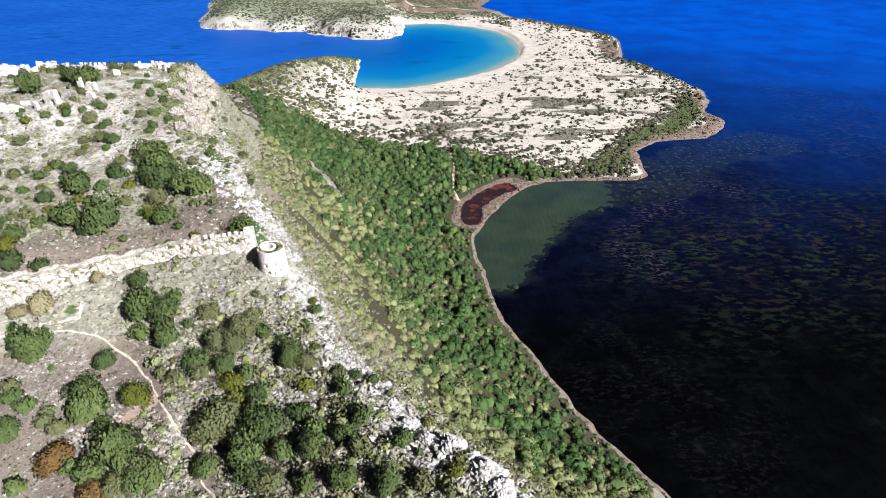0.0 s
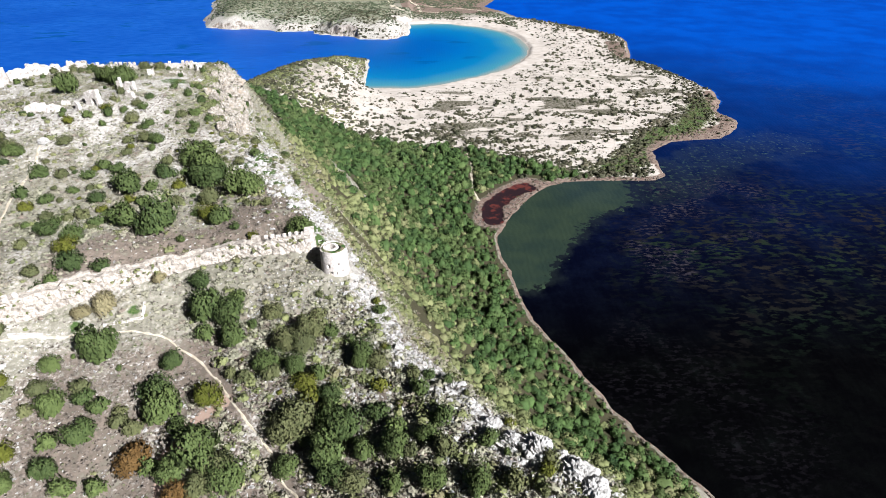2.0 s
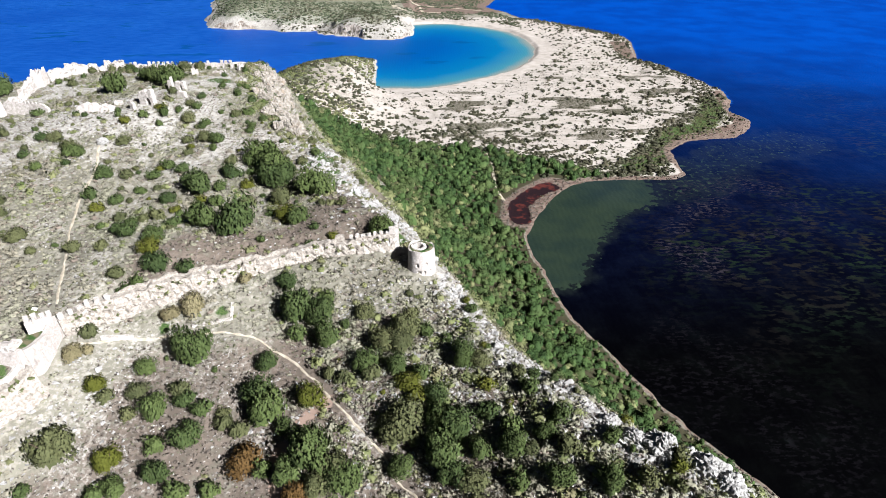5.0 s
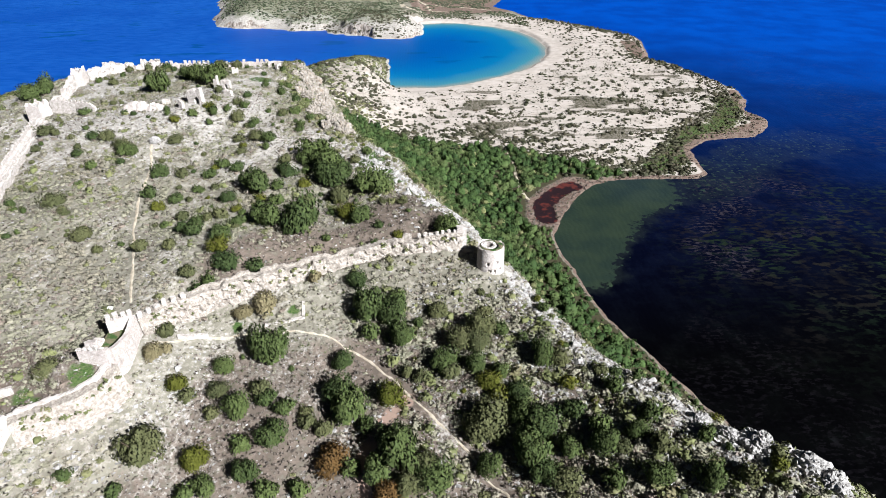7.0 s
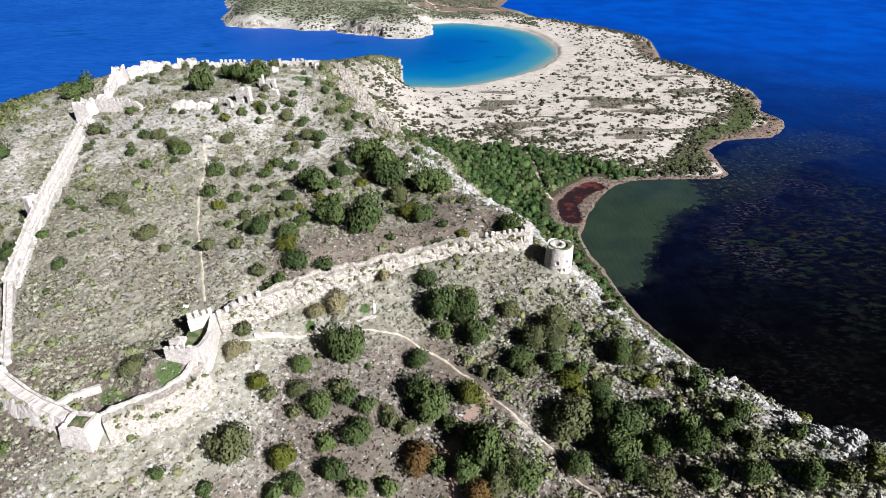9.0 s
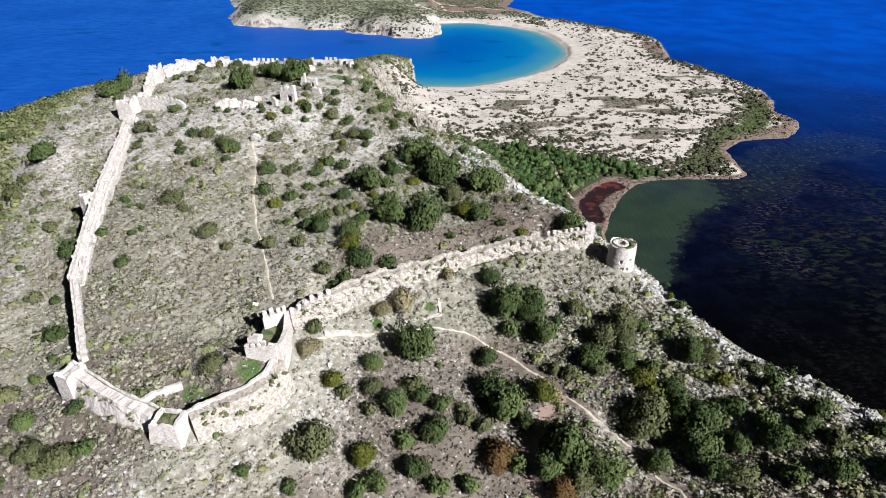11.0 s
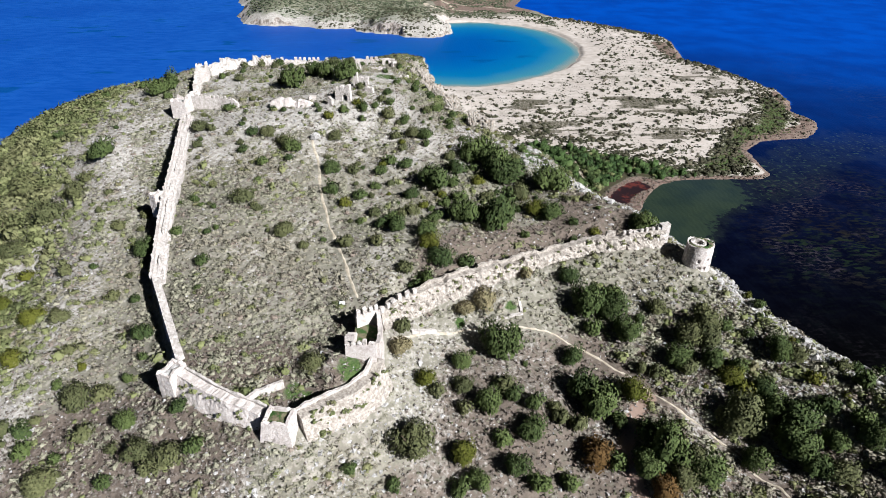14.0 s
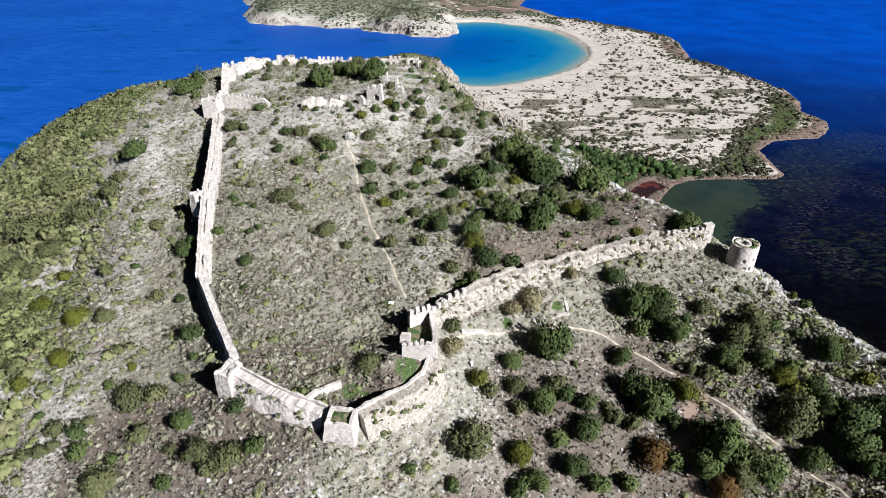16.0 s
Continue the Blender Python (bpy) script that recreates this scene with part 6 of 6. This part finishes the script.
SLOPE_SHRUBS = [
    (-176.7, 202.1, 3.3, 'o'), (-157.3, 201.5, 2.4, 'o'), (-130.4, 193.3, 2.6, 'o'), (-135.0, 185.2, 2.1, 'l'), (-141.8, 177.6, 2.0, 'l'), (-141.2, 142.1, 2.4, 'o'),
    (-166.8, 156.4, 2.5, 'v'), (-155.4, 164.9, 2.4, 'o'), (-141.4, 158.1, 2.9, 'o'), (-92.7, 158.3, 2.1, 'o'), (-84.7, 138.3, 2.4, 'o'), (-99.7, 121.1, 3.0, 'o'),
    (-132.2, 111.2, 2.8, 'v'), (-139.3, 108.5, 2.2, 'v'), (-132.4, 104.3, 1.9, 'v'), (-126.0, 105.4, 3.4, 'o'), (-119.0, 107.9, 2.5, 'o'), (-123.7, 96.6, 2.5, 'o'),
    (-120.7, 89.5, 3.0, 'o'), (-108.4, 105.0, 1.9, 'v'), (-92.2, 101.0, 2.3, 'o'), (-103.2, 100.4, 2.3, 'v'), (-95.7, 90.5, 2.2, 'o'), (-115.2, 85.8, 2.4, 'o'),
    (-108.0, 86.4, 2.5, 'o'), (-150.7, 85.8, 2.0, 'o'), (-134.3, 86.2, 2.7, 'o'), (-60.2, 109.6, 2.9, 'l'), (-58.0, 106.7, 2.6, 'l'), (-67.3, 122.2, 4.1, 'v'),
    (-39.3, 106.8, 2.1, 'l'), (-51.6, 90.9, 5.1, 'o'), (-49.3, 85.2, 3.6, 'o'), (-39.2, 99.1, 2.6, 'o'), (-78.3, 114.0, 2.1, 'v'), (-92.8, 129.1, 2.5, 'o'),
    (-274.7, 129.0, 2.9, 'v'), (-268.5, 121.3, 2.4, 'l'), (-258.8, 126.6, 3.1, 'l'), (-251.1, 105.3, 2.4, 'v'), (-206.5, 88.4, 2.7, 'v'), (-221.2, 114.6, 1.4, 'o'),
    (-222.8, 129.7, 2.9, 'o'), (-242.7, 126.7, 1.7, 'v'), (-236.5, 120.8, 1.4, 'l'), (-257.0, 100.3, 1.7, 'v'), (-250.1, 101.4, 1.6, 'v'), (-232.4, 95.3, 1.5, 'o'),
    (-242.5, 106.5, 1.4, 'v'), (-261.6, 142.7, 3.7, 'l'), (-283.5, 159.6, 3.7, 'l'), (-299.0, 165.5, 3.5, 'v'), (-261.9, 163.9, 2.6, 'v'), (-282.7, 173.4, 2.4, 'l'),
    (-251.0, 139.6, 2.8, 'v'), (-250.6, 182.6, 2.7, 'v'), (-276.9, 216.4, 2.6, 'v'), (-242.2, 188.3, 2.3, 'v'), (-230.9, 145.2, 1.7, 'o'), (-296.6, 177.7, 4.0, 'v'),
    (-291.4, 185.7, 4.6, 'v'), (-305.6, 182.7, 3.7, 'v'), (-227.6, 253.3, 2.5, 'o'), (-196.4, 218.2, 3.1, 'v'), (-180.8, 236.3, 2.2, 'l'), (-166.7, 243.7, 2.5, 'o'),
    (-175.1, 240.8, 2.3, 'o'), (-156.7, 263.2, 1.9, 'o'), (-144.2, 275.6, 2.3, 'o'), (-200.8, 243.4, 1.3, 'o'), (-178.4, 257.8, 1.9, 'o'), (-169.6, 262.8, 2.2, 'v'),
    (-152.4, 226.5, 2.4, 'v'), (-123.3, 211.8, 3.0, 'o'), (-108.8, 203.7, 3.6, 'o'),
]
WALL_TUSSOCKS = [(-130.3, 134.8, 3.0, 'd'), (-124.8, 136.4, 3.9, 'd'), (-149.7, 116.7, 2.8, 'd'), (-110.5, 145.0, 2.4, 'd'), (-147.5, 119.5, 1.8, 'd'), (-148.3, 124.2, 2.3, 'v')]
CREST_SHRUBS = [
    (-34.6, 89.1, 2.9, 'o'), (-26.5, 89.8, 2.8, 'o'), (-62.8, 121.6, 4.0, 'v'), (-55.0, 125.9, 2.3, 'o'), (-59.5, 132.1, 2.1, 'v'), (-1.1, 76.7, 1.9, 'l'),
    (-49.2, 123.4, 1.6, 'o'),
]
ALL_SHRUBS = YARD_SHRUBS + GROVE_SHRUBS + SOUTH_SHRUBS + WEST_SHRUBS + RIDGE_SHRUBS + SLOPE_SHRUBS + WALL_TUSSOCKS + CREST_SHRUBS

SHRUB_KINDS = {
    "o": ("evergreen_oak", OAK, "rounded dark green evergreen oak shrub", "shrub", 1.05),
    "v": ("wild_olive", OLIVE, "grey-green wild olive bush", "shrub", 0.95),
    "l": ("spurge_bush", LIME, "bright yellow-green spurge bush on the stony slope", "shrub", 0.9),
    "d": ("dry_tussock", STRAW, "straw-coloured mound of dry grass at the wall foot", "tussock", 0.8),
    "r": ("terebinth", RUST, "rust-brown terebinth bush in autumn leaf", "shrub", 0.95),
}


def limb(a, b, r0, r1, n=6):
    a, b = Vector(a), Vector(b)
    turn = (b - a).to_track_quat("Z", "Y").to_matrix()
    v = [a + turn @ Vector((r0 * math.cos(k * 6.2832 / n), r0 * math.sin(k * 6.2832 / n), 0)) for k in range(n)]
    v += [b + turn @ Vector((r1 * math.cos(k * 6.2832 / n), r1 * math.sin(k * 6.2832 / n), 0)) for k in range(n)]
    return v, [(k, (k + 1) % n, n + (k + 1) % n, n + k) for k in range(n)]


def trunk_mesh(seed):
    """A short trunk that forks into limbs, for a crown of radius 1."""
    r = random.Random(seed)
    verts, faces = [], []
    for k in range(6):
        a = k * 1.05 + r.uniform(-0.3, 0.3)
        fork = (0.06 * math.cos(a), 0.06 * math.sin(a), 0.22)
        tip = (0.55 * math.cos(a), 0.55 * math.sin(a), r.uniform(0.55, 0.85))
        for p, q, r0, r1 in (((0, 0, -0.12), fork, 0.075, 0.055), (fork, tip, 0.05, 0.018)):
            v, f = limb(p, q, r0, r1)
            faces += [tuple(i + len(verts) for i in g) for g in f]
            verts += v
    me = bpy.data.meshes.new("trunk")
    me.from_pydata([tuple(v) for v in verts], [], faces)
    me.materials.append(BARK)
    return me


TRUNKS = [trunk_mesh(s) for s in range(4)]
CROWNS = {}
for key, fine in [(k, f) for k in SHRUB_KINDS for f in (False, True)]:
    kind, mat, label, category, flat = SHRUB_KINDS[key]
    CROWNS[key, fine] = []
    for s in range(4):
        leaves, inner = leaf_dome(*((1900, 0.062) if fine else (520, 0.115)), flat, 12, 200 + 10 * s + ord(key), 0.4, 0.16), leaf_dome(190, 0.21, flat * 0.85, 12, 200 + 10 * s + ord(key), 0.2)
        tri = np.concatenate([leaves[0], inner[0] * 0.80])
        crown = mesh_of("crown", tri.reshape(-1, 3), np.arange(len(tri) * 3).reshape(-1, 3), mat, True)
        soft_normals(crown, np.repeat(np.concatenate([leaves[1], inner[1]]), 3, 0))
        CROWNS[key, fine].append(crown)


def shrub(x, y, size, key, r):
    size = size * (1.18 if -150 < x < -85 and 155 < y < 225 and size > 3 else 1.0)
    kind, mat, label, category, flat = SHRUB_KINDS[key]
    ob = tagged(new(kind), label, category, kind.replace("_", " ") + " bushes on the hill")
    part("trunk", r.choice(TRUNKS), None, ob)
    part("crown", r.choice(CROWNS[key, size > 2.7]), None, ob)
    ob.location = (x, y, float(ground_z(x, y)))
    ob.rotation_euler = (0, 0, r.uniform(0, 6.28))
    ob.scale = (size * r.uniform(0.92, 1.08), size * r.uniform(0.92, 1.08), size * r.uniform(1.2, 1.7) * (1.12 if y > 275 else 1.2 if y < 140 and x > -150 else 1.0))


plant_dice = random.Random(5)
for spec in ALL_SHRUBS:
    shrub(*spec, plant_dice)
# more of them, thinly, over the south slope, the yard and the west slope
known = np.array([s[:3] for s in ALL_SHRUBS])
for x0, x1, y0, y1, gap, lo, hi, share in ((-88, 10, 64, 138, 5.0, 0.6, 1.8, 0.42), (-150, -75, 64, 125, 8.5, 0.7, 1.4, 0.4), (-50, 12, 62, 92, 5.6, 0.6, 1.6, 0.35), (-235, -170, 150, 250, 9.0, 0.8, 2.0, 0.55), (-170, -78, 158, 255, 6.6, 0.8, 2.7, 0.6), (-330, -215, 80, 330, 12.5, 1.0, 2.4, 0.5), (-215, -150, 270, 335, 9, 0.8, 2.0, 0.5), (-146, -104, 236, 340, 7.5, 0.8, 2.3, 0.5)):
    sx_, sy_ = off_walls(*sown(x0, x1, y0, y1, gap), 3.5)
    for a, b in zip(sx_, sy_):
        if plant_dice.random() > share or inside(WOODS, a, b) or (np.hypot(known[:, 0] - a, known[:, 1] - b) < known[:, 2] + 1.6).any():
            continue
        shrub(float(a), float(b), lo + (hi - lo) * plant_dice.random() ** 1.8, plant_dice.choice("oooovvvl" if x0 > -200 else "vvvvoo"), plant_dice)

# ---- rocks ----
def rock_tris(seed, sharp=0.28):
    """Fourteen faces of a broken stone of radius 1."""
    bm, r = bmesh.new(), random.Random(seed)
    for k in range(9):
        v = Vector((r.gauss(0, 1), r.gauss(0, 1), r.gauss(0, 1))).normalized() * (1 + r.uniform(-sharp, sharp))
        bm.verts.new((v.x, v.y, v.z * 0.75))
    bmesh.ops.convex_hull(bm, input=bm.verts[:])
    out = [[tuple(v.co) for v in f.verts] for f in bm.faces]
    bm.free()
    return np.array((out * 2)[:14])


STONES = [rock_tris(s) for s in range(12)]
x, y = off_walls(*sown(-330, 40, 62, 345, 1.0), 2.2)
m = cover(x, y, ground_z(x, y), np.full(len(x), 50.0))
crest = line_distance(CREST, x, y)
share = 0.07 + 0.36 * step(0.3, 0.75, m[1]) + 0.45 * step(55, 4, crest) * step(158, 130, y) + 0.14 * inside(CASTLE, x, y) * step(200, 235, y) + 0.05 * step(135, 120, y) + 0.26 * step(-98, -70, x) * step(145, 130, y) + 0.04 * step(-80, -98, x) * step(-160, -140, x) * step(130, 122, y) + 0.20 * step(-228, -245, x) + 0.16 * inside(CASTLE, x, y) * step(0.42, 0.62, fbm(x, y, 14, 92))
talus = line_distance([(-190, 80), (-174, 78), (-162, 87), (-150, 98), (-145, 116)], x, y)
share = share + 0.34 * step(15, 4, talus + 8 * (fbm(x, y, 8, 88) - 0.5))
x, y = keep(x, y, np.where(inside(WOODS, x, y), 0.12 * step(25, 8, crest), share) * (ground_z(x, y) > 30))
crest = line_distance(CREST, x, y)
size = np.clip(dice.lognormal(-1.32, 0.55, len(x)) * (0.85 + 0.9 * step(32, 3, crest)), 0.12, 0.95)
size = size * (1 + 0.5 * step(14, 5, line_distance([(-190, 80), (-174, 78), (-162, 87), (-150, 98), (-145, 116)], x, y)))
scatter("loose_rocks", x, y, size, LIMESTONE, STONES, "pale broken limestone strewn over the hill", "rocks", 0.8, -0.1)


def boulder_mesh(seed, cuts=3, rough=0.34):
    bm = bmesh.new()
    bmesh.ops.create_icosphere(bm, subdivisions=cuts, radius=1.0)
    off = Vector((seed * 7.1, seed * 3.3, seed))
    for v in bm.verts:
        n = v.co.normalized()
        f = noise.noise(n * 1.3 + off) * rough + abs(noise.noise(n * 3.1 + off)) * rough * 0.9 - abs(noise.noise(n * 6.5 + off)) * rough * 0.45 - abs(noise.noise(n * 13.0 + off)) * rough * 0.25 * (cuts > 3)
        v.co = n * (1 + f)
        v.co.z *= 0.85
    me = bpy.data.meshes.new("boulder")
    bm.to_mesh(me)
    bm.free()
    me.materials.append(LIMESTONE)
    return me


def block_rock(seed):
    """An angular limestone block: the hull of a few scattered corners."""
    bm, r = bmesh.new(), random.Random(seed)
    for k in range(17):
        v = Vector((r.gauss(0, 1), r.gauss(0, 1), r.gauss(0, 1))).normalized() * r.uniform(0.8, 1.15)
        bm.verts.new((v.x, v.y, v.z * 0.85))
    hull = bmesh.ops.convex_hull(bm, input=bm.verts[:])
    bmesh.ops.delete(bm, geom=list({e for e in hull["geom_interior"] + hull["geom_unused"] if isinstance(e, bmesh.types.BMVert)}), context="VERTS")
    me = bpy.data.meshes.new("boulder")
    bm.to_mesh(me)
    bm.free()
    me.materials.append(LIMESTONE)
    return me


BOULDERS = [block_rock(s) for s in range(9)]
rock_dice = random.Random(9)
cq, cn = along([(a, b, 0) for a, b in CREST], 0.9)[:2]
for k in range(235):
    i = min(len(cq) - 1, int(rock_dice.random() ** 1.25 * len(cq) * 0.86))
    off = rock_dice.gauss(-1.0, 2.9)
    bx, by = cq[i, 0] + cn[i, 0] * off, cq[i, 1] + cn[i, 1] * off
    if np.hypot(bx + 55, by - 149) < 6.5:
        continue
    ob = tagged(new("boulder", rock_dice.choice(BOULDERS)), "weathered pale limestone boulder on the ridge crest", "boulder", "boulders along the ridge")
    s = rock_dice.uniform(0.4, 1.25)
    ob.location, ob.rotation_euler = (bx, by, float(ground_z(bx, by)) + 0.1 * s), (rock_dice.uniform(-0.4, 0.4), rock_dice.uniform(-0.4, 0.4), rock_dice.uniform(0, 6.28))
    ob.scale = (s * rock_dice.uniform(0.8, 1.5), s, s * rock_dice.uniform(0.7, 1.2))
for k in range(64):
    f = rock_dice.random()
    bx, by = -105 + 46 * f + rock_dice.gauss(0, 2.8), 223 - 58 * f + rock_dice.gauss(0, 2.4)
    ob = tagged(new("boulder", rock_dice.choice(BOULDERS)), "bright white limestone boulder in the grass by the crest", "boulder", "boulders by the grove")
    s = rock_dice.uniform(0.5, 1.5)
    ob.location, ob.rotation_euler = (bx, by, float(ground_z(bx, by)) + 0.15 * s), (rock_dice.uniform(-0.4, 0.4), rock_dice.uniform(-0.4, 0.4), rock_dice.uniform(0, 6.28))
    ob.scale = (s * rock_dice.uniform(0.8, 1.6), s, s * rock_dice.uniform(0.7, 1.2))
f = dice.random(420)
x, y = -106 + 48 * f + dice.normal(0, 3.6, 420), 224 - 60 * f + dice.normal(0, 3.0, 420)
scatter("white_rubble", x, y, dice.uniform(0.3, 0.95, 420), LIMESTONE, STONES, "white limestone rubble in the turf by the grove", "rocks", 0.9, -0.1)
x, y = off_walls(*sown(-100, 14, 62, 142, 1.15), 0.8)
x, y = keep(x, y, step(-100, -78, x) * (ground_z(x, y) > 78) * ~inside(WOODS, x, y) * ~inside(CASTLE, x, y) * (0.12 + 0.75 * step(0.45, 0.62, fbm(x, y, 8, 63))))
scatter("slope_rubble", x, y, 0.22 + 0.62 * dice.random(len(x)) ** 2, LIMESTONE, STONES, "loose white limestone rubble among the scrub of the slope", "rocks", 0.9, -0.1)
k = dice.integers(0, int(len(cq) * 0.9), 1500)
off = dice.normal(-0.6, 2.2, len(k))
x, y = cq[k, 0] + cn[k, 0] * off, cq[k, 1] + cn[k, 1] * off
ok = np.hypot(x + 55, y - 149) > 6.5
scatter("crest_rubble", x[ok], y[ok], dice.uniform(0.35, 1.0, ok.sum()), LIMESTONE, STONES, "angular white limestone rubble along the ridge crest", "rocks", 0.9, -0.1)
CRAGS = [boulder_mesh(20 + s, 5, 0.42) for s in range(3)]
for cx, cy, cw, cd, ch, k in ((-1.5, 83, 4.2, 3.4, 5.2, 0), (5.5, 76.5, 4.4, 3.8, 5.6, 1), (2.0, 79.5, 3.0, 2.6, 3.6, 2), (-7, 86, 3.0, 2.2, 3.0, 1), (-12, 91, 2.6, 2.2, 2.4, 0), (8, 72, 3.4, 2.8, 3.6, 2)):
    ob = tagged(new("limestone_crag", CRAGS[k]), "jagged bright limestone crag at the end of the ridge", "rock outcrop", "crags at the end of the ridge")
    ob.location, ob.scale = (cx, cy, float(ground_z(cx, cy)) - 0.2), (cw, cd, ch)
    ob.rotation_euler = (0.1, -0.15, cx)

ob = tagged(new("boulder", CRAGS[1]), "large white limestone boulder by the footpath in the yard", "boulder")
ob.location, ob.scale, ob.rotation_euler = (-184.8, 222.4, float(ground_z(-184.8, 222.4)) + 0.6), (1.9, 1.5, 2.1), (0.2, 0.1, 0.7)

# weathered cliff along the north-east edge of the upper ward
cliff_dice = random.Random(14)
for k, (cx, cy) in enumerate(((-147, 330), (-142.5, 322), (-141, 313), (-139.5, 304), (-137, 296), (-133.5, 288), (-130, 279), (-126, 270), (-122, 261), (-119, 252), (-114, 246), (-127.5, 285), (-136, 309), (-131, 296), (-124, 276), (-119, 264), (-139, 327), (-147, 318), (-144, 303), (-137, 283), (-129, 262), (-126, 290), (-133, 315), (-121, 245))):
    rock = boulder_mesh(40 + k % 5, 4, 0.5)
    rock.materials.clear()
    rock.materials.append(CLIFF_STONE)
    ob = tagged(new("cliff_outcrop", rock), "orange-grey limestone cliff outcrop below the upper ward", "rock outcrop", "cliffs below the upper ward")
    s = cliff_dice.uniform(2.2, 4.6)
    ob.location = (cx + 1.5, cy, float(ground_z(cx + 2.5, cy)) + 0.2)
    ob.scale, ob.rotation_euler = (s * 0.9, s * 1.2, s * cliff_dice.uniform(0.8, 1.7)), (0, 0, cliff_dice.uniform(-0.4, 0.9))
